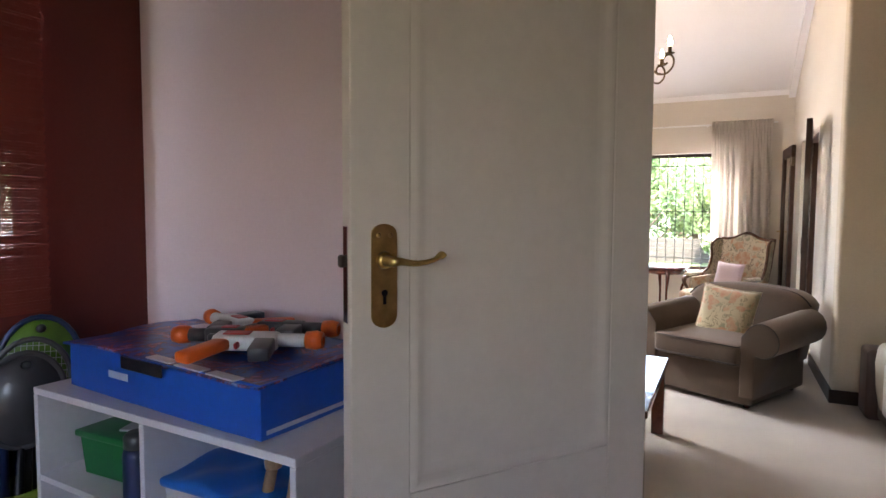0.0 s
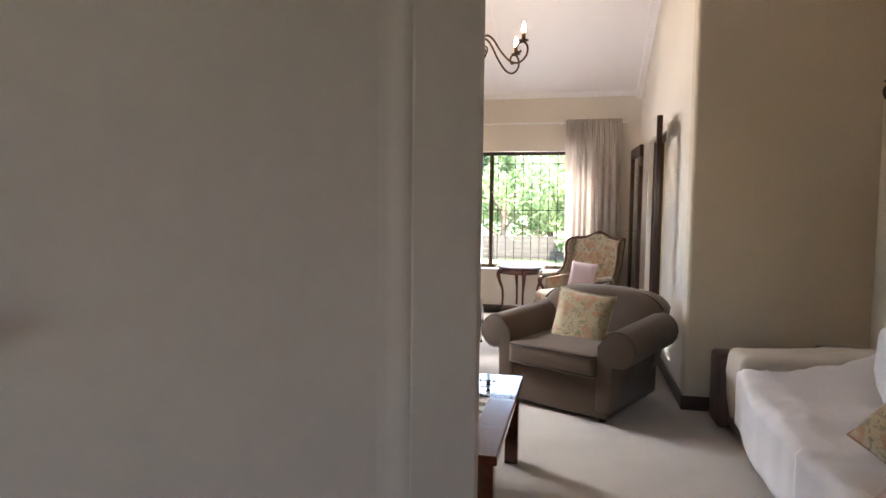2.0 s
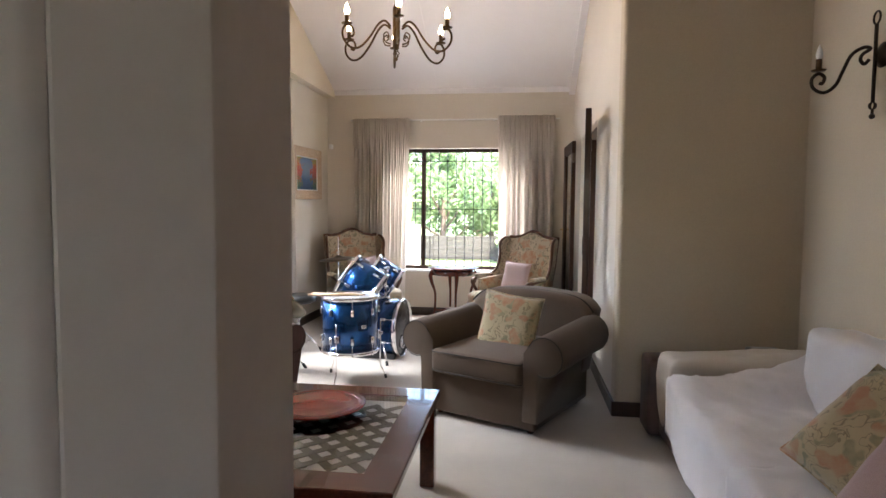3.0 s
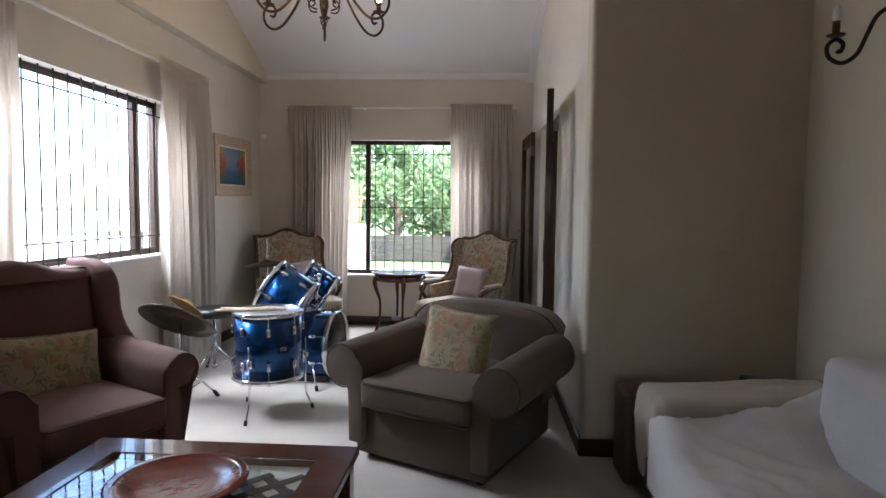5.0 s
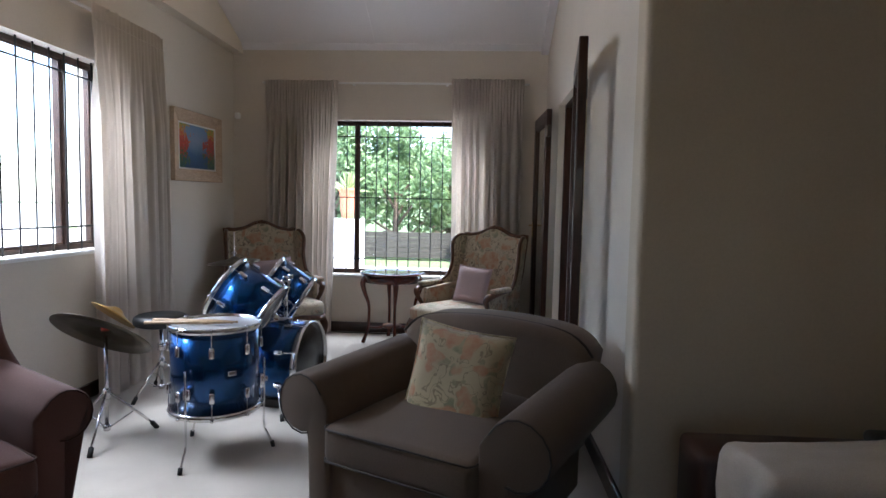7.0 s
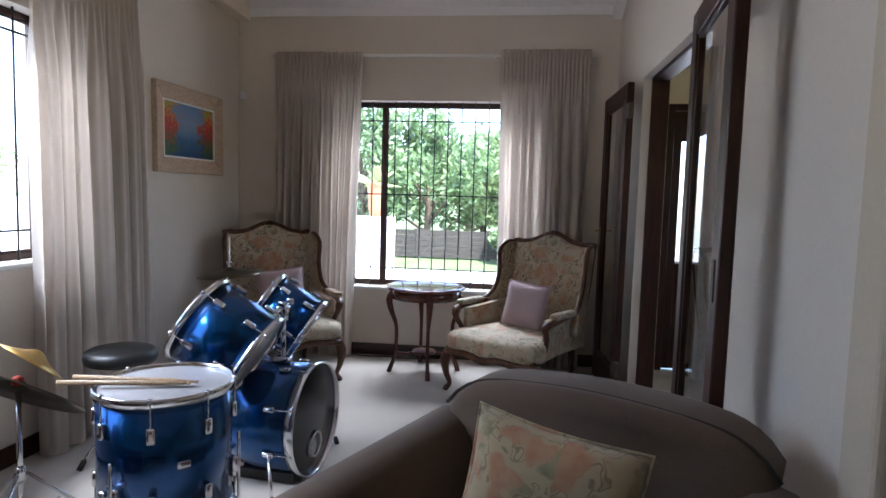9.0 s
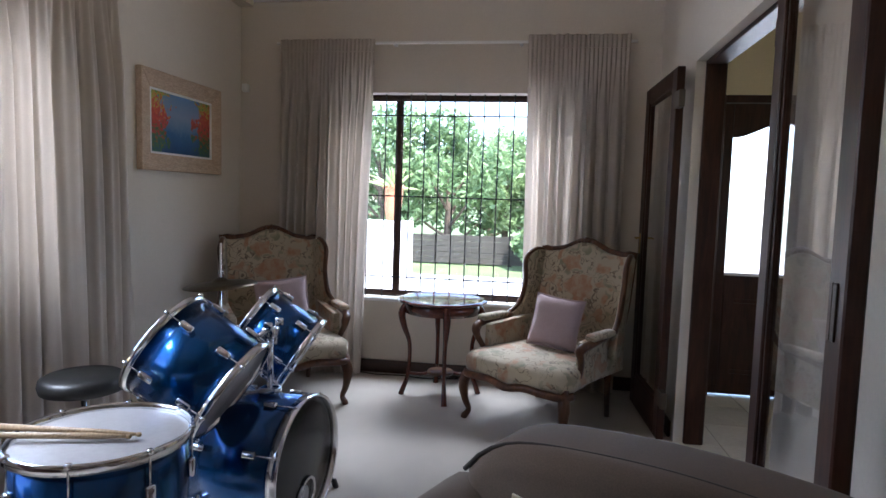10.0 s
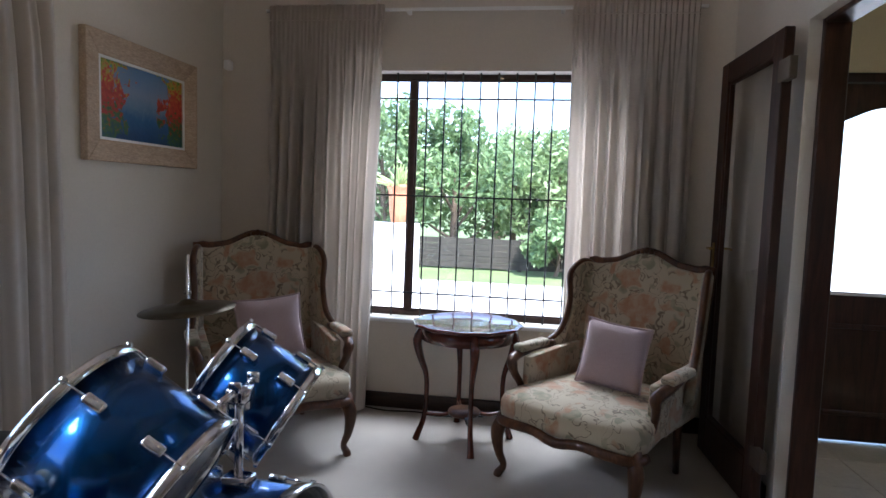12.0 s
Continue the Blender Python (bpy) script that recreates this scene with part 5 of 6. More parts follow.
def glazed_leaf(name, hinge, free, mirror, label):
    dx, dy = free[0] - hinge[0], free[1] - hinge[1]
    L = math.hypot(dx, dy)
    ob = tagged(new(name), label, "door", kind="structure")
    ob.matrix_world = pose(hinge[0], hinge[1], 0.012, 0, 0, math.degrees(math.atan2(dy, dx)))
    H, st_w, t = 2.04, 0.095, 0.021
    def slab(nm, a, b, z0, z1, th=t, mat=DARKWOOD, bev=0.004):
        return part(nm, box((a, -th, z0), (b, th, z1), bev, 1), mat, ob)
    slab("stile", 0, st_w, 0, H)
    slab("stile", L - st_w, L, 0, H)
    slab("rail", st_w, L - st_w, H - 0.10, H)
    slab("rail", st_w, L - st_w, 0, 0.20)
    g = slab("pane", st_w, L - st_w, 0.20, H - 0.10, 0.003, GLASS, 0.0)
    g.visible_shadow = False
    for z in (0.20, H - 0.115):
        slab("bead", st_w, L - st_w, z, z + 0.015, 0.012, DARKWOOD, 0.002)
    for a in (st_w, L - st_w - 0.015):
        slab("bead", a, a + 0.015, 0.215, H - 0.115, 0.012, DARKWOOD, 0.002)
    for z in (0.24, 1.86):
        part("hinge", box((-0.075, -0.006, z - 0.045), (0.03, 0.0215 + 0.004, z + 0.045), 0.003, 1), HINGE, ob, "dull metal hinge")
    for s in (-1, 1):
        pl = part("handle_plate", box((L - 0.062, s * t, 0.99), (L - 0.034, s * (t + 0.004), 1.12), 0.004, 2), BRASS if mirror else IRON, ob, "metal lock plate")
        if mirror:
          part("lever", tube(spline([(L - 0.048, s * t, 1.09), (L - 0.05, s * (t + 0.03), 1.09), (L - 0.06, s * (t + 0.034), 1.09), (L - 0.10, s * (t + 0.033), 1.088)], 3), 0.006, 8), BRASS, pl, "brass lever", True)
    return ob


glazed_leaf("door_1", (1.05, 7.675), (0.965, 6.95), False, "dark-stained glazed double-door leaf folded open against the wall")
glazed_leaf("door_2", (1.040, 8.985), (1.008, 9.69), True, "dark-stained glazed double-door leaf standing open")

# front door in the hall
ed = tagged(new("door_3"), "dark wooden front door with a large arched glass pane", "door", kind="structure")
ex0, ex1, ey = ENTRY[0], ENTRY[1], 9.985
for nm, lo, hi in (("jamb", (ex0, ey - 0.04, 0), (ex0 + 0.05, ey + 0.08, 2.08)), ("jamb", (ex1 - 0.05, ey - 0.04, 0), (ex1, ey + 0.08, 2.08)), ("head", (ex0 + 0.05, ey - 0.04, 2.03), (ex1 - 0.05, ey + 0.08, 2.08)), ("stile", (ex0 + 0.052, ey, 0.01), (ex0 + 0.12, ey + 0.045, 2.028)), ("stile", (ex1 - 0.16, ey, 0.01), (ex1 - 0.052, ey + 0.045, 2.028)), ("lower_panel", (ex0 + 0.12, ey + 0.004, 0.01), (ex1 - 0.16, ey + 0.04, 0.85))):
    part(nm, box(lo, hi, 0.004, 1), DARKWOOD, ed)
gx0, gx1 = ex0 + 0.12, ex1 - 0.16
arch = [(gx0 + (gx1 - gx0) * k / 20, 1.80 + 0.10 * (0.5 - 0.5 * math.cos(2 * math.pi * k / 20))) for k in range(21)]
part("top_rail", prism("y", ey + 0.003, ey + 0.042, [(gx1, 2.028), (gx0, 2.028)] + arch), DARKWOOD, ed, "shaped top rail")
g = part("pane", box((gx0, ey + 0.02, 0.85), (gx1, ey + 0.026, 1.93)), glass("frosted_door_glass", (1, 1, 1), 0.25), ed, "frosted glass pane")
g.visible_shadow = False
part("bead", box((gx0, ey - 0.004, 0.85), (gx1, ey + 0.018, 0.87), 0.003, 1), SILLW, ed)
for a, b, z0, z1 in ((gx0 + 0.07, gx1 - 0.07, 0.16, 0.19), (gx0 + 0.07, gx1 - 0.07, 0.66, 0.69)):
    part("panel_moulding", box((a, ey - 0.008, z0), (b, ey + 0.004, z1), 0.006, 2), DARKWOOD, ed)
part("handle", tube([(ex1 - 0.10, ey - 0.05, 0.98), (ex1 - 0.10, ey - 0.05, 1.14)], 0.009, 8), BRASS, ed, "brass handle", True)


# ---- white inner door, standing open into the playroom ----
def panel_door(m):
    ob = tagged(new("door_4"), "white painted panel door standing open", "door", kind="structure")
    ob.matrix_world = m
    L, H, t = 0.722, 2.03, 0.02
    def slab(nm, a, b, z0, z1, d=t, bev=0.003):
        return part(nm, box((a, -d, z0), (b, d, z1), bev, 2), WHITE, ob)
    slab("stile", 0, 0.115, 0, H)
    slab("stile", L - 0.115, L, 0, H)
    for z0, z1 in ((0, 0.20), (0.62, 0.80), (H - 0.12, H)):
        slab("rail", 0.115, L - 0.115, z0, z1)
    for z0, z1 in ((0.20, 0.62), (0.80, H - 0.12)):
        slab("panel", 0.115, L - 0.115, z0, z1, 0.0125, 0.0)
        for s in (-1, 1):
            bm = bmesh.new()
            a0, a1, b0, b1 = 0.115, L - 0.115, z0, z1
            ring = lambda k, d: [bm.verts.new((x, s * d, z)) for x, z in ((a0 + k, b0 + k), (a1 - k, b0 + k), (a1 - k, b1 - k), (a0 + k, b1 - k))]
            rs = [ring(0.0, 0.0192), ring(0.005, 0.0215), ring(0.011, 0.0228), ring(0.018, 0.0205), ring(0.025, 0.0160), ring(0.036, 0.0142), ring(0.046, 0.0128)]
            for p, q in zip(rs, rs[1:]):
                for i in range(4):
                    bm.faces.new((p[i], p[(i + 1) % 4], q[(i + 1) % 4], q[i]))
            bmesh.ops.recalc_face_normals(bm, faces=bm.faces)
            part("moulding", bm, WHITE, ob, "", True)
    zl = 1.235
    for s in (-1, 1):
        y0 = s * 0.0201
        outline = []
        for k in range(9):
            a = math.pi * k / 8
            outline.append((0.024 * math.cos(a), 0.046 + 0.018 * math.sin(a)))
        outline += [(-0.024, -0.10)] + [(-0.024 * math.cos(math.pi * k / 8), -0.10 - 0.02 * math.sin(math.pi * k / 8)) for k in range(1, 8)] + [(0.024, -0.10)]
        bm = prism("y", min(y0, y0 + s * 0.004), max(y0, y0 + s * 0.004), [(L - 0.062 + a, zl + b - 0.0) for a, b in outline])
        pl = part("handle_plate", bm, BRASS, ob, "worn brass handle plate")
        part("lever", tube(spline([(L - 0.062, y0, zl), (L - 0.062, y0 + s * 0.04, zl), (L - 0.075, y0 + s * 0.048, zl), (L - 0.105, y0 + s * 0.048, zl - 0.004), (L - 0.138, y0 + s * 0.046, zl + 0.001), (L - 0.152, y0 + s * 0.046, zl + 0.010), (L - 0.158, y0 + s * 0.046, zl + 0.006)], 4), [0.011, 0.009, 0.0065, 0.005, 0.0042, 0.006, 0.0065], 10), BRASS, pl, "curled brass lever", True)
        part("rose", lathe([(0, 0), (0.016, 0), (0.014, 0.01), (0, 0.012)], 16, pose(L - 0.062, y0 + s * 0.004, zl, -90 * s, 0, 0)), BRASS, pl, "", True)
        bm = lathe([(0, 0), (0.006, 0), (0.006, 0.0008), (0, 0.0008)], 12, pose(L - 0.062, y0 + s * 0.0042, zl - 0.058, -90 * s, 0, 0))
        add_box(bm, (L - 0.065, min(y0 + s * 0.0042, y0 + s * 0.005), zl - 0.078), (L - 0.059, max(y0 + s * 0.0042, y0 + s * 0.005), zl - 0.06))
        part("keyhole", bm, BLACK, pl)
        for a in (-0.011, 0.011):
            part("screw", lathe([(0, 0), (0.0045, 0), (0.003, 0.0016), (0, 0.0018)], 10, pose(L - 0.062 + a, y0 + s * 0.004, zl + 0.044, -90 * s, 0, 0)), BRASS, pl, "", True)
    part("lock_edge", box((L, -0.011, zl - 0.11), (L + 0.002, 0.011, zl + 0.06), 0.001, 1), CHROME, ob, "steel lock face")
    part("latch", box((L + 0.002, -0.007, zl - 0.012), (L + 0.014, 0.007, zl + 0.01), 0.003, 1), IRON, ob, "latch bolt")
    for z in (0.25, 1.78):
        part("hinge", tube([(-0.004, -0.024, z - 0.05), (-0.004, -0.024, z + 0.05)], 0.006, 8), BRASS, ob, "", True)
    return ob


panel_door(pose(0.237, 3.0, 0.008, 0, 0, math.degrees(math.atan2(2.415 - 3.0, -0.187 - 0.237))))

# ---- playroom: shelf and toys ----
def plastic(name, c, rough=0.35):
    return surface(name, c, rough, vary=0.10, big=6, fine=80, bump=0.04, coat=0.1)


MELAMINE = surface("white_melamine", (0.70, 0.69, 0.72), 0.4, vary=0.05, big=3, fine=60, bump=0.04)
ORANGE, GREYP, WHITEP, REDP = plastic("orange_plastic", (0.75, 0.13, 0.02)), plastic("dark_grey_plastic", (0.05, 0.05, 0.055)), plastic("white_plastic", (0.62, 0.60, 0.60)), plastic("red_plastic", (0.45, 0.03, 0.03))
GREENP, BLUEP, NAVY, LIME = plastic("green_plastic", (0.01, 0.17, 0.05)), plastic("bright_blue_plastic", (0.01, 0.16, 0.55)), plastic("navy_plastic", (0.012, 0.03, 0.10)), plastic("lime_plastic", (0.20, 0.30, 0.03))

sx0, sx1, sy0, sy1, sh = -1.372, -0.372, 2.537, 3.02, 0.82
unit = thing("cube_shelf", pose(-0.872, 2.537, 0, 0, 0, -4.0) @ pose(0.872, -2.537, 0), "white open cube shelf holding toys, under a blue box", "shelf")
bd_t = 0.018
part("top", box((sx0, sy0, sh - 0.02), (sx1, sy1, sh), 0.002, 1), MELAMINE, unit)
for x in (sx0, sx1 - bd_t):
    part("side", box((x, sy0, 0), (x + bd_t, sy1, sh - 0.0202), 0.002, 1), MELAMINE, unit)
part("divider", box((-0.893, sy0 + 0.002, 0.06), (-0.893 + bd_t, sy1 - 0.01, sh - 0.0202), 0.002, 1), MELAMINE, unit)
for z in (0.04, 0.295, 0.548):
    for a, b in ((sx0 + bd_t, -0.893), (-0.893 + bd_t, sx1 - bd_t)):
        part("shelf_board", box((a, sy0 + 0.002, z), (b, sy1 - 0.01, z + bd_t), 0.001, 1), MELAMINE, unit)
part("back_panel", box((sx0 + bd_t, sy1 - 0.009, 0.04), (sx1 - bd_t, sy1, sh - 0.0202)), MELAMINE, unit)


def print_blue():
    """Printed carton: deep blue with scattered dark and coloured artwork."""
    m, nt, b = nodes_of("printed_blue_card")
    v = coords(nt)
    art = noise_of(nt, v, 9, 6, 0.75, 1.6)
    c = ramp_of(nt, art, [(0.36, (0.006, 0.09, 0.42)), (0.47, (0.007, 0.07, 0.34)), (0.51, (0.03, 0.02, 0.08)), (0.56, (0.34, 0.06, 0.10)), (0.62, (0.10, 0.22, 0.55)), (0.68, (0.45, 0.44, 0.50))])
    nt.links.new(c, b.inputs["Base Color"])
    b.inputs["Roughness"].default_value, b.inputs["Coat Weight"].default_value = 0.35, 0.3
    return m


CARDB = surface("glossy_blue_card", (0.008, 0.105, 0.50), 0.3, vary=0.12, big=5, fine=60, bump=0.08, coat=0.3)
CARDR = surface("raw_cardboard", (0.30, 0.20, 0.11), 0.9, vary=0.15)
INK = surface("pale_print_ink", (0.60, 0.60, 0.66), 0.5, vary=0.1)
INKY = surface("yellow_print_ink", (0.55, 0.50, 0.10), 0.5, vary=0.1)
carton = thing("toy_box", pose(-0.868, 2.80, sh, 0, 0, -7), "torn blue printed toy box lying on the white shelf", "toy box")
bw, bdp, bh = 0.40, 0.215, 0.125
for nm, lo, hi in (("front", (-bw, -bdp, 0.001), (bw, -bdp + 0.004, bh)), ("back", (-bw, bdp - 0.004, 0.001), (bw, bdp, bh)), ("end", (-bw, -bdp + 0.004, 0.001), (-bw + 0.004, bdp - 0.004, bh)), ("end", (bw - 0.004, -bdp + 0.004, 0.001), (bw, bdp - 0.004, bh))):
    bm = box(lo, hi)
    bmesh.ops.subdivide_edges(bm, edges=[e for e in bm.edges if e.calc_length() > 0.1], cuts=8, use_grid_fill=True)
    part(nm, ruffle(bm, 0.006, 5, 3.0), CARDB, carton)
bm = box((-bw - 0.035, -bdp - 0.006, bh), (bw + 0.002, bdp + 0.004, bh + 0.005))
bmesh.ops.subdivide_edges(bm, edges=[e for e in bm.edges if e.calc_length() > 0.1], cuts=14, use_grid_fill=True)
for v in bm.verts:
    v.co.z += 0.012 * noise.noise(v.co * 5) - 0.012 * max(0.0, -v.co.y - 0.15) * 4
part("lid", bm, print_blue(), carton, "creased printed lid")
part("tear", box((-0.13, -bdp - 0.010, bh - 0.035), (0.05, -bdp - 0.005, bh - 0.002), 0.002, 1), BLACK, carton, "dark torn opening")
part("handle_hole", box((-0.20, -bdp - 0.004, 0.055), (-0.11, -bdp - 0.001, 0.075), 0.001, 1), INK, carton, "pale handle cut-out")
for k in range(3):
    part("print_bar", box((-0.02 + 0.13 * k, -0.215, bh + 0.004), (0.085 + 0.13 * k, -0.185, bh + 0.0075), 0, 1, pose(0, 0, 0, 0, 0, -3)), INK, carton)
part("print_bar", box((-0.30, 0.02, bh + 0.010), (0.02, 0.045, bh + 0.0135), 0, 1, pose(0, 0, 0, 0, 0, -4)), INKY, carton)
part("print_bar", box((-0.28, 0.06, bh + 0.010), (0.05, 0.115, bh + 0.0135), 0, 1, pose(0, 0, 0, 0, 0, -4)), INK, carton)
part("print_bar", box((bw, -0.20, 0.012), (bw + 0.002, 0.1, 0.022)), INK, carton)


def blaster(m, long, label, main=WHITEP, grip=ORANGE):
    """Toy dart blaster lying on its side: body, barrel, muzzle, grip, magazine, sight."""
    ob = thing("toy_blaster", m, label, "toy gun")
    L = long
    part("body", box((-L * 0.42, -0.035, 0.0), (L * 0.22, 0.035, 0.05), 0.012, 2), main, ob, "", True)
    part("barrel", tube([(L * 0.2, 0.008, 0.026), (L * 0.50, 0.012, 0.026)], 0.021, 12), main, ob, "", True)
    part("muzzle", lathe([(0.012, 0), (0.027, 0), (0.030, 0.03), (0.024, 0.05), (0.012, 0.05), (0.012, 0)], 16, pose(L * 0.49, 0.012, 0.027, 0, 90, 0)), grip if main is WHITEP else ORANGE, ob, "orange muzzle", True)
    part("grip", box((-0.028, -0.16, 0.006), (0.028, 0.0, 0.042), 0.012, 2, pose(-L * 0.30, -0.02, 0, 0, 0, -24)), grip, ob, "", True)
    part("magazine", box((-0.03, -0.13, 0.004), (0.03, -0.02, 0.046), 0.006, 2, pose(L * 0.10, 0, 0, 0, 0, 8)), GREYP, ob, "dark grey magazine", True)
    part("inlay", box((-L * 0.32, -0.020, 0.0485), (-L * 0.05, 0.018, 0.0535), 0.003, 1), REDP, ob, "red inlay")
    part("sight", box((-L * 0.1, 0.034, 0.012), (L * 0.12, 0.055, 0.036), 0.006, 1), GREYP, ob, "", True)
    part("trigger", box((-L * 0.17, -0.055, 0.014), (-L * 0.13, -0.03, 0.034), 0.004, 1), REDP, ob)
    ob.scale = (0.88, 0.84, 0.84)
    return ob


tz = sh + bh + 0.012
blaster(pose(-0.69, 2.74, tz + 0.01, 6, 0, 22), 0.30, "white and orange toy dart blaster lying on the box")
blaster(pose(-0.93, 2.90, tz + 0.012, 0, 0, 160), 0.24, "white toy blaster with orange muzzle lying on the box")
blaster(pose(-0.72, 2.90, tz + 0.012, 0, 0, 15), 0.24, "grey and orange toy blaster among others", GREYP, ORANGE)
blaster(pose(-0.83, 2.75, tz + 0.012, 0, 0, 205), 0.18, "small dark grey toy pistol on the box", GREYP, GREYP)

crate = thing("storage_box", pose(-1.12, 2.80, 0.5665), "green plastic storage box in the shelf", "storage box")
part("tub", prism("y", -0.16, 0.16, [(-0.13, 0), (0.13, 0), (0.15, 0.105), (-0.15, 0.105)]), GREENP, crate)
part("rim", box((-0.162, -0.172, 0.1055), (0.162, 0.172, 0.125), 0.006, 2), GREENP, crate, "", True)
part("paper", box((-0.07, -0.11, 0.1255), (0.13, -0.02, 0.132), 0.002, 1, pose(0, 0, 0, 0, 0, 20)), INK, crate, "scrap of paper on top")
bottle = thing("bottle", pose(-0.952, 2.585, 0.5665), "dark blue drinking bottle in the shelf", "bottle")
part("body", lathe([(0, 0), (0.036, 0), (0.039, 0.01), (0.039, 0.13), (0.034, 0.15), (0, 0.15)], 24), NAVY, bottle, "", True)
part("cap", lathe([(0, 0.15), (0.036, 0.15), (0.036, 0.178), (0.03, 0.186), (0, 0.186)], 24), GREYP, bottle, "grey cap", True)
tub = thing("storage_box", pose(-0.70, 2.74, 0.5665), "pale tub with a moulded bright blue lid", "storage box")
part("tub", prism("y", -0.15, 0.15, [(-0.15, 0), (0.15, 0), (0.165, 0.075), (-0.165, 0.075)]), WHITEP, tub)
bm = box((-0.175, -0.165, 0.0755), (0.175, 0.165, 0.115), 0.015, 3)
bmesh.ops.subdivide_edges(bm, edges=[e for e in bm.edges if e.calc_length() > 0.1], cuts=10, use_grid_fill=True)
for v in bm.verts:
    if v.co.z > 0.1:
        v.co.z += 0.014 * math.sin(v.co.x * 34) * math.cos(v.co.y * 26)
part("lid", bm, BLUEP, tub, "moulded blue lid", True)
tub.scale = (1.0, 1.0, 0.78)
TWOOD = wood("toy_wood", (0.28, 0.17, 0.09), (0.42, 0.28, 0.16), 0.6, (6, 6, 6), 0.0)
for i, (x, y, a, l, mat) in enumerate(((-0.50, 2.80, 40, 0.15, TWOOD), (-0.45, 2.84, 65, 0.17, TWOOD), (-0.40, 2.80, 20, 0.12, REDP), (-0.42, 2.95, 80, 0.16, GREYP))):
    ob = thing("toy_peg", pose(x - 0.07, y - 0.19, 0.567, 0, 0, a), "small toy peg standing loosely in the shelf" if i % 2 else "short wooden toy peg in the shelf", "toy")
    part("stick", tube([(0, 0, 0), (0.03, 0, l)], 0.014, 10), mat, ob, "", True)
    part("head", lathe([(0, -0.02), (0.02, -0.012), (0.022, 0.004), (0.012, 0.02), (0, 0.022)], 14, pose(0.033, 0, l + 0.015)), mat, ob, "", True)

tbin = thing("toy_bin", pose(-1.462, 2.56, 0), "lime green round bin holding rackets", "bin")
part("tub", lathe([(0, 0.01), (0.06, 0), (0.078, 0.50), (0.083, 0.51), (0.080, 0.515), (0.074, 0.50), (0.056, 0.02), (0, 0.02)], 32), LIME, tbin, "", True)


def racket(m, face, rim, label, grip=BLACK):
    ob = thing("racket", m, label, "racket")
    pts = [(0.105 * math.sin(a), 0, 0.55 - 0.14 * math.cos(a)) for a in (2 * math.pi * k / 28 for k in range(29))]
    part("rim", tube(pts, 0.009, 8), rim, ob, "", True)
    part("handle", tube([(0, 0, 0.0), (0, 0, 0.22), (0, 0, 0.41)], [0.017, 0.015, 0.01], 10), grip, ob, "", True)
    if face is None:
        bm = bmesh.new()
        for k in range(-6, 7):
            x = k * 0.015
            h = 0.14 * math.sqrt(max(0.0, 1 - (x / 0.105) ** 2))
            add_tube(bm, [(x, 0, 0.55 - h), (x, 0, 0.55 + h)], 0.0012, 4)
            z = k * 0.02
            w = 0.105 * math.sqrt(max(0.0, 1 - (z / 0.14) ** 2))
            add_tube(bm, [(-w, 0.001, 0.55 + z), (w, 0.001, 0.55 + z)], 0.0012, 4)
        part("strings", bm, INK, ob)
    else:
        part("face", lathe([(0, -0.004), (1, -0.004), (1, 0.004), (0, 0.004)], 32, pose(0, 0, 0.55, 90, 0, 0) @ Matrix.Diagonal((0.105, 0.14, 1, 1))), face, ob, "", True)
        part("button", lathe([(0, 0), (0.014, 0), (0.012, 0.006), (0, 0.007)], 14, pose(0, -0.004, 0.655, 90, 0, 0)), BLACK, ob, "", True)
    return ob


racket(pose(-1.468, 2.62, 0.31, -3, 3, 62), plastic("green_racket_face", (0.09, 0.19, 0.02), 0.5), NAVY, "green faced toy racket standing in the lime bin")
racket(pose(-1.462, 2.575, 0.25, -3, 4, 60), None, GREYP, "grey strung racket standing in the lime bin")
racket(pose(-1.452, 2.54, 0.215, -3, 5, 64), GREYP, GREYP, "black covered racket standing in the lime bin")
for a, (x, y, mat) in enumerate(((-1.49, 2.52, NAVY), (-1.50, 2.58, NAVY))):
    ob = thing("toy_bat", pose(x, y, 0.03, -3 - 5 * a, -2, 20), "dark blue toy bat standing in the bin" if a == 0 else "slim navy toy bat standing in the bin", "toy bat")
    part("bat", lathe([(0, 0), (0.03, 0), (0.036, 0.3), (0.034, 0.66), (0.02, 0.74), (0, 0.75)], 16), mat, ob, "", True)

# red reed blind over the playroom window
BLINDM = surface("red_reed_slat", (0.20, 0.032, 0.020), 0.75, vary=0.2, big=6, fine=90, bump=0.1)
bt = BLINDM.node_tree
btr = bt.nodes.new("ShaderNodeBsdfTranslucent")
btr.inputs[0].default_value = (0.45, 0.05, 0.02, 1)
bmix = bt.nodes.new("ShaderNodeMixShader")
bmix.inputs[0].default_value = 0.06
bt.links.new(bt.nodes["Principled BSDF"].outputs[0], bmix.inputs[1])
bt.links.new(btr.outputs[0], bmix.inputs[2])
bt.links.new(bmix.outputs[0], bt.nodes["Material Output"].inputs["Surface"])
blind = thing("window_blind", pose(-1.528, 1.815, 0.08), "red reed roller blind drawn down over the window", "blind")
part("head_rail", box((-0.02, -0.92, 2.22), (0.02, 0.92, 2.27), 0.005, 1), BLINDM, blind)
slat0 = part("slat", box((-0.002, -0.91, -0.0088), (0.002, 0.91, 0.0003)), BLINDM, blind)
slat0.location = (0, 0, 0.935)
for k in range(1, 137):
    s2 = new("slat", slat0.data)
    s2.parent = blind
    s2.location = (0.0004 * math.sin(k * 1.3), 0.003 * math.sin(k * 2.1), 0.935 + 0.00937 * k)
    s2.rotation_euler = (radians(0.006 * math.sin(k * 1.7)), radians(0.8 * math.sin(k * 2.9)), 0)
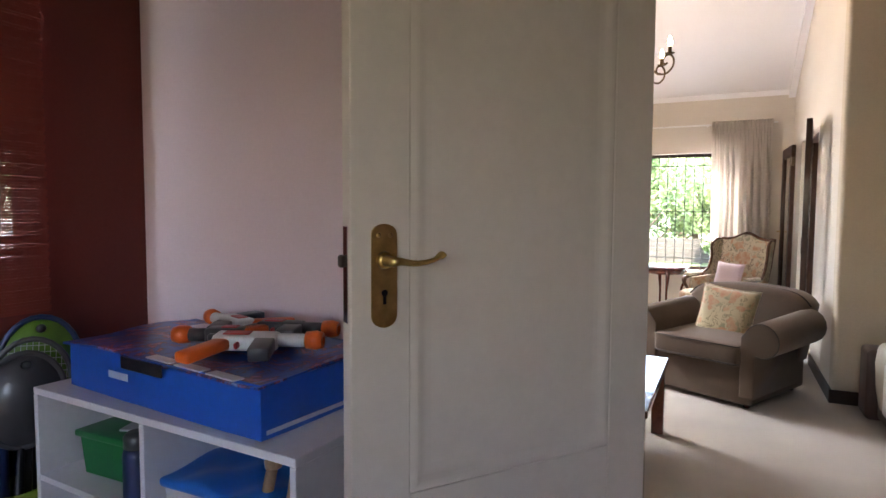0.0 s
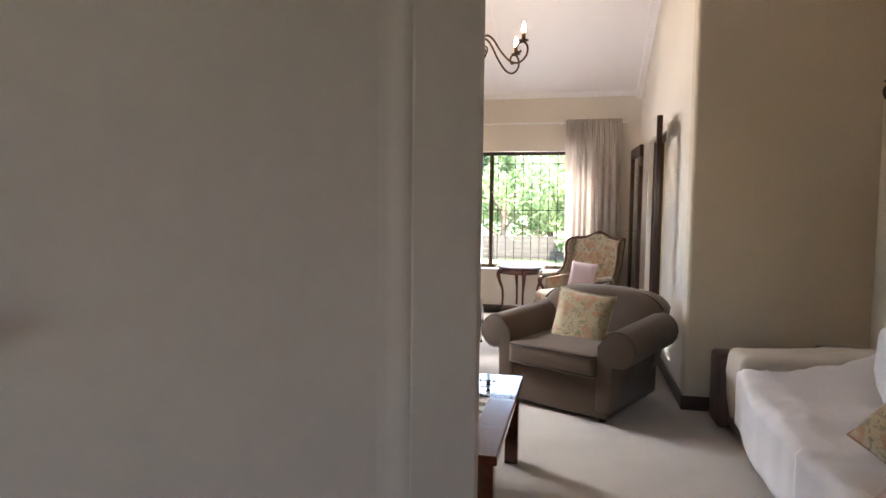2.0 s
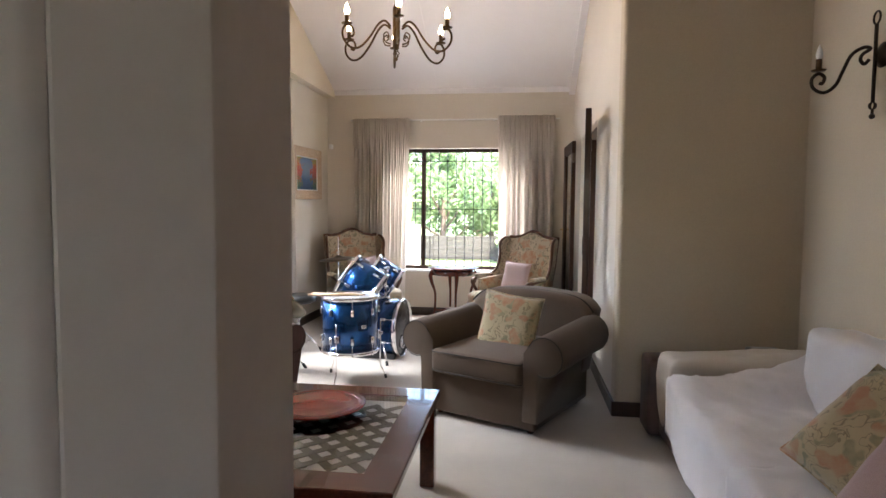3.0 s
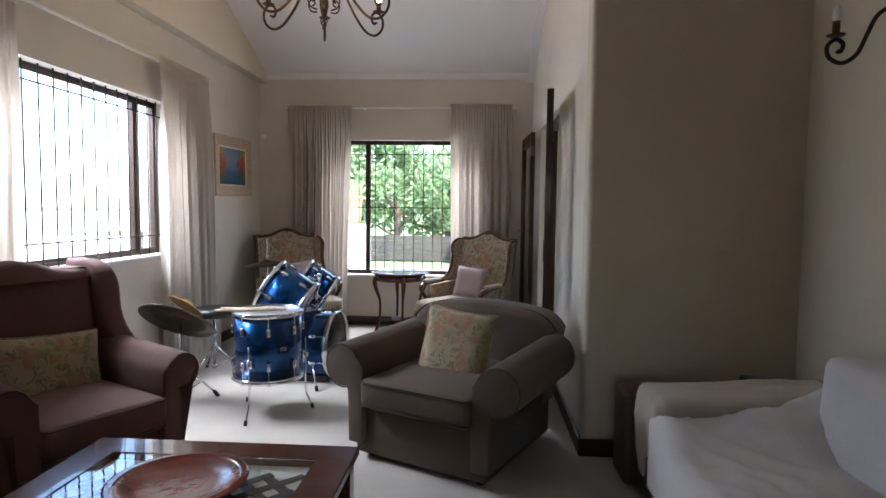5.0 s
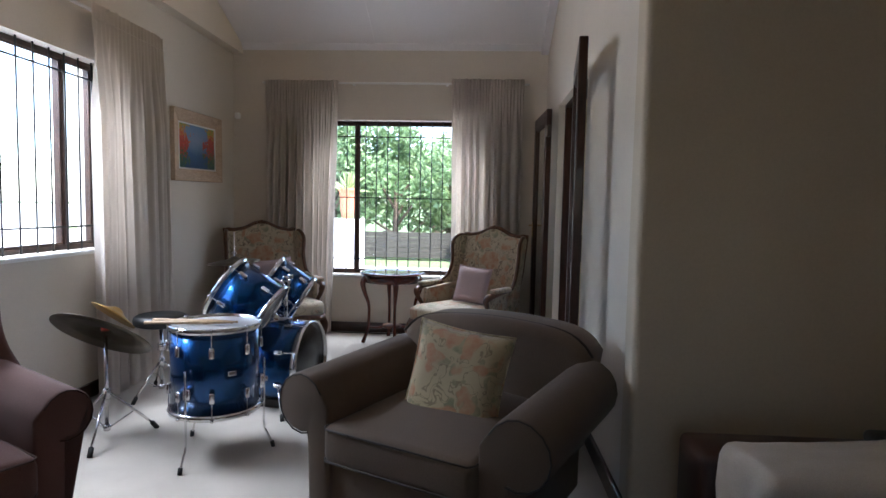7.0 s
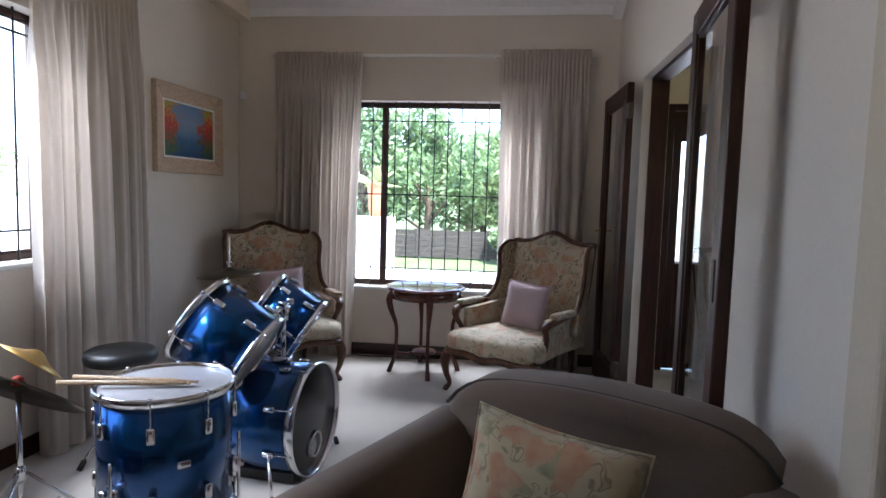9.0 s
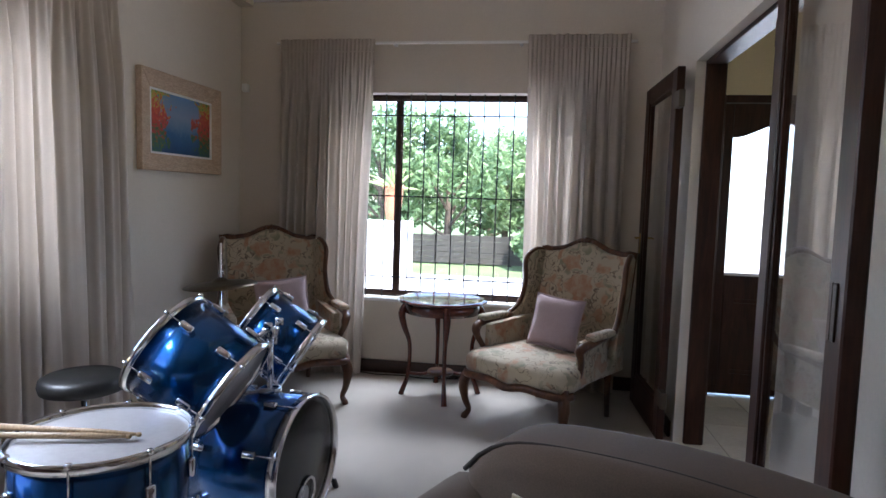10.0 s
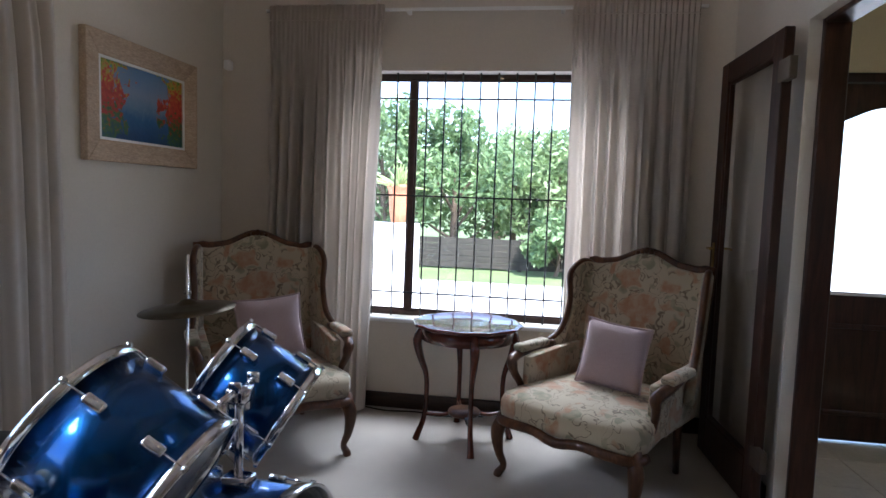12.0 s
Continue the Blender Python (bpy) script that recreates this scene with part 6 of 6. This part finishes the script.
for y in (-0.6, 0.0, 0.6):
    part("cord", tube([(0.006, y, 0.93), (0.006, y, 2.22)], 0.0015, 5), BLINDM, blind)


# ---- garden ----
def leaf_mat(name, a, b):
    m, nt, bs = nodes_of(name)
    g = nt.nodes.new("ShaderNodeNewGeometry")
    c = ramp_of(nt, g.outputs["Random Per Island"], [(0.0, a), (1.0, b)])
    nt.links.new(c, bs.inputs["Base Color"])
    bs.inputs["Roughness"].default_value = 0.5
    tr = nt.nodes.new("ShaderNodeBsdfTranslucent")
    nt.links.new(c, tr.inputs[0])
    mx = nt.nodes.new("ShaderNodeMixShader")
    mx.inputs[0].default_value = 0.35
    nt.links.new(bs.outputs[0], mx.inputs[1])
    nt.links.new(tr.outputs[0], mx.inputs[2])
    nt.links.new(mx.outputs[0], nt.nodes["Material Output"].inputs["Surface"])
    return m


LEAF1 = leaf_mat("mid_green_leaves", (0.075, 0.13, 0.05), (0.24, 0.34, 0.15))
LEAF2 = leaf_mat("light_green_leaves", (0.12, 0.18, 0.07), (0.32, 0.42, 0.19))
BARK = surface("grey_brown_bark", (0.14, 0.10, 0.07), 0.95, vary=0.35, big=6, fine=30, bump=0.6, dist=0.02)


def leaf_cloud(rng, blobs, n, size):
    verts, faces = [], []
    for _ in range(n):
        c, r = blobs[rng.integers(len(blobs))]
        d = rng.normal(size=3)
        d /= np.linalg.norm(d)
        p = np.array(c) + d * np.array(r) * (0.55 + 0.5 * rng.random())
        u = rng.normal(size=3)
        u -= d * u.dot(d) * 0.4
        u /= np.linalg.norm(u)
        w = np.cross(u, rng.normal(size=3))
        w /= np.linalg.norm(w)
        s = size * (0.6 + 0.8 * rng.random())
        k = len(verts)
        verts += [tuple(p - u * s), tuple(p + w * s * 0.38 + u * s * 0.1), tuple(p + u * s), tuple(p - w * s * 0.38 + u * s * 0.1)]
        faces.append((k, k + 1, k + 2, k + 3))
    me = bpy.data.meshes.new("crown")
    me.from_pydata(verts, [], faces)
    return me


def tree(m, height, spread, label, mat, seed, leaves=3600, size=0.10, bare=0.25, kind="tree"):
    rng = np.random.default_rng(seed)
    ob = thing(kind, m, label, kind, "garden trees")
    blobs = []
    trunk_h = height * bare
    bend = rng.normal(size=2) * 0.15
    part("trunk", tube(spline([(0, 0, -0.1), (bend[0] * 0.5, bend[1] * 0.5, trunk_h * 0.6), (bend[0], bend[1], trunk_h + 0.15 * height), (bend[0] * 1.4, bend[1] * 1.4, height * 0.7)], 4), [0.10 * spread, 0.07 * spread, 0.05 * spread, 0.015], 9), BARK, ob, "", True)
    for k in range(7):
        a, h = k * 2.4 + rng.random(), trunk_h + (0.06 + 0.10 * k) * height * 0.7
        r = spread * (0.55 + 0.35 * rng.random()) * (1 - 0.06 * k)
        e = (bend[0] + r * math.cos(a), bend[1] + r * math.sin(a), min(height * 0.9, h + 0.18 * height))
        part("limb", tube(spline([(bend[0], bend[1], h * 0.8), ((bend[0] + e[0]) / 2, (bend[1] + e[1]) / 2, h + 0.05 * height), e], 4), [0.03 * spread, 0.02 * spread, 0.008], 6), BARK, ob, "", True)
        for q in range(3):
            blobs.append(((e[0] + rng.normal() * 0.25 * spread, e[1] + rng.normal() * 0.25 * spread, e[2] + rng.normal() * 0.08 * height), (0.32 * spread, 0.32 * spread, 0.13 * height)))
    for q in range(5):
        blobs.append(((bend[0] + rng.normal() * 0.3 * spread, bend[1] + rng.normal() * 0.3 * spread, height * (0.72 + 0.22 * rng.random())), (0.35 * spread, 0.35 * spread, 0.12 * height)))
    me = leaf_cloud(rng, blobs, leaves, size)
    me.materials.append(mat)
    crown = new("crown", me)
    crown.parent = ob
    crown["kind"] = "stuff"
    return ob


LT, LS = "leafy green garden tree with uneven crown", "dense light green garden shrub"
for i, (x, y, h, s, mat, bare) in enumerate(((-5.6, 21.5, 4.2, 1.8, LEAF1, 0.1), (-3.4, 20.6, 3.9, 1.5, LEAF1, 0.21), (-1.9, 20.9, 3.9, 1.7, LEAF1, 0.08), (-0.5, 22.6, 3.7, 1.7, LEAF2, 0.1), (1.4, 22.8, 3.6, 1.6, LEAF1, 0.1), (3.2, 22.0, 3.6, 1.8, LEAF2, 0.1), (-8.0, 23.0, 4.8, 2.2, LEAF2, 0.1), (-1.0, 25.5, 3.7, 2.4, LEAF2, 0.1), (-4.6, 25.0, 4.0, 2.4, LEAF1, 0.1), (0.55, 21.2, 3.5, 1.5, LEAF2, 0.08), (0.55, 19.25, 1.55, 0.7, LEAF1, 0.05))):
    tree(pose(x, y, -0.14), h, s, LT if bare > 0.2 else LS, mat, 40 + i, 4300, 0.10, bare, "tree" if bare > 0.2 else "shrub")
for i, (x, y, h, s, mat) in enumerate(((-34.5, 20.5, 4.0, 2.6, LEAF2), (-35.5, 28.5, 4.4, 2.8, LEAF2), (-32.0, 38.5, 4.5, 2.9, LEAF2), (-36.0, 34.0, 4.2, 2.6, LEAF2))):
    tree(pose(x, y, -0.14), h, s, LT, mat, 70 + i, 3000, 0.12, 0.3)

# timber fence below the trees
FENCEW = wood("weathered_fence_timber", (0.035, 0.032, 0.026), (0.075, 0.066, 0.054), 0.9, (2, 12, 12), 0.0)
fence = thing("fence", pose(-2.0, 19.75, -0.14), "low weathered timber fence of horizontal boards", "fence")
for k in range(9):
    part("post", box((-7.2 + 1.8 * k - 0.05, 0.02, 0), (-7.2 + 1.8 * k + 0.05, 0.12, 0.74), 0.01, 1), FENCEW, fence)
board = None
for k in range(8):
    for q in range(5):
        z = 0.04 + q * 0.135
        if board is None:
            board = part("board", box((-0.895, -0.015, 0), (0.895, 0.015, 0.130), 0.004, 1), FENCEW, fence)
            o = board
        else:
            o = new("board", board.data)
            o.parent = fence
        o.location = (-6.3 + 1.8 * k, 0.003 * ((k + q) % 3), z)

WHITEWASH = surface("whitewashed_plaster", (0.78, 0.77, 0.74), 0.85, vary=0.06, big=1.5, fine=50)
setting("garden_wall", box((-4.6, 14.7, -0.138), (-1.63, 15.2, 1.0), 0.02, 2), WHITEWASH, "white plastered garden wall", "garden wall")
setting("yard_wall", box((-20.3, -2, -0.138), (-20.0, 40, 1.0), 0.02, 2), WHITEWASH, "white plastered boundary wall", "garden wall")
pot = thing("plant_pot", pose(-1.915, 14.95, 1.0), "tall terracotta pot on the white garden wall", "plant pot")
part("pot", lathe([(0, 0), (0.10, 0), (0.13, 0.15), (0.145, 0.38), (0.155, 0.50), (0.175, 0.51), (0.175, 0.56), (0.155, 0.56), (0.14, 0.5), (0, 0.48)], 28), surface("terracotta", (0.42, 0.16, 0.08), 0.85, vary=0.15, big=5, fine=50), pot, "", True)
agave = thing("agave", pose(-1.915, 14.95, 1.48), "spiky pale green agave growing in the pot", "plant")
AGV = surface("agave_leaf", (0.22, 0.28, 0.10), 0.5, vary=0.2, big=6, fine=40)
for k in range(22):
    a, e = k * 2.399, radians(18 + (k * 37) % 62)
    L = 0.42 + 0.12 * ((k * 7) % 5) / 5
    c, s = math.cos(a), math.sin(a)
    pts = [(c * L * f * math.cos(e) * (1 + 0.1 * f), s * L * f * math.cos(e) * (1 + 0.1 * f), L * f * math.sin(e) - 0.12 * f * f * math.cos(e)) for f in (0, 0.25, 0.5, 0.75, 1.0)]
    part("leaf", tube(pts, [0.02, 0.03, 0.026, 0.016, 0.002], 5), AGV, agave, "", True)

cable = thing("cable", pose(0, 0, 0), "thin dark cable lying along the skirting", "cable")
part("wire", tube(spline([(-0.95, 9.88, 0.006), (-0.80, 9.84, 0.006), (-0.62, 9.86, 0.006), (-0.45, 9.83, 0.006), (-0.2, 9.88, 0.006)], 6), 0.005, 6), RUBBER, cable, "", True)

# ---- hall floor tiles ----
tile = box((0.002, 0.002, -0.006), (0.348, 0.348, 0.0), 0.0015, 1)
tile_me = None
for i in range(6):
    for j in range(10):
        x, y = 1.37 + 0.35 * (i - 1), 6.56 + 0.35 * j
        if i == 0:
            part("tile", box((RW + 0.032, y + 0.002, -0.006), (1.368, y + 0.348, 0.0), 0.0015, 1), TILE, hall_floor)
            continue
        if tile_me is None:
            o = part("tile", tile, TILE, hall_floor)
            tile_me = o.data
        else:
            o = new("tile", tile_me)
            o.parent = hall_floor
        o.location = (x, y, 0)
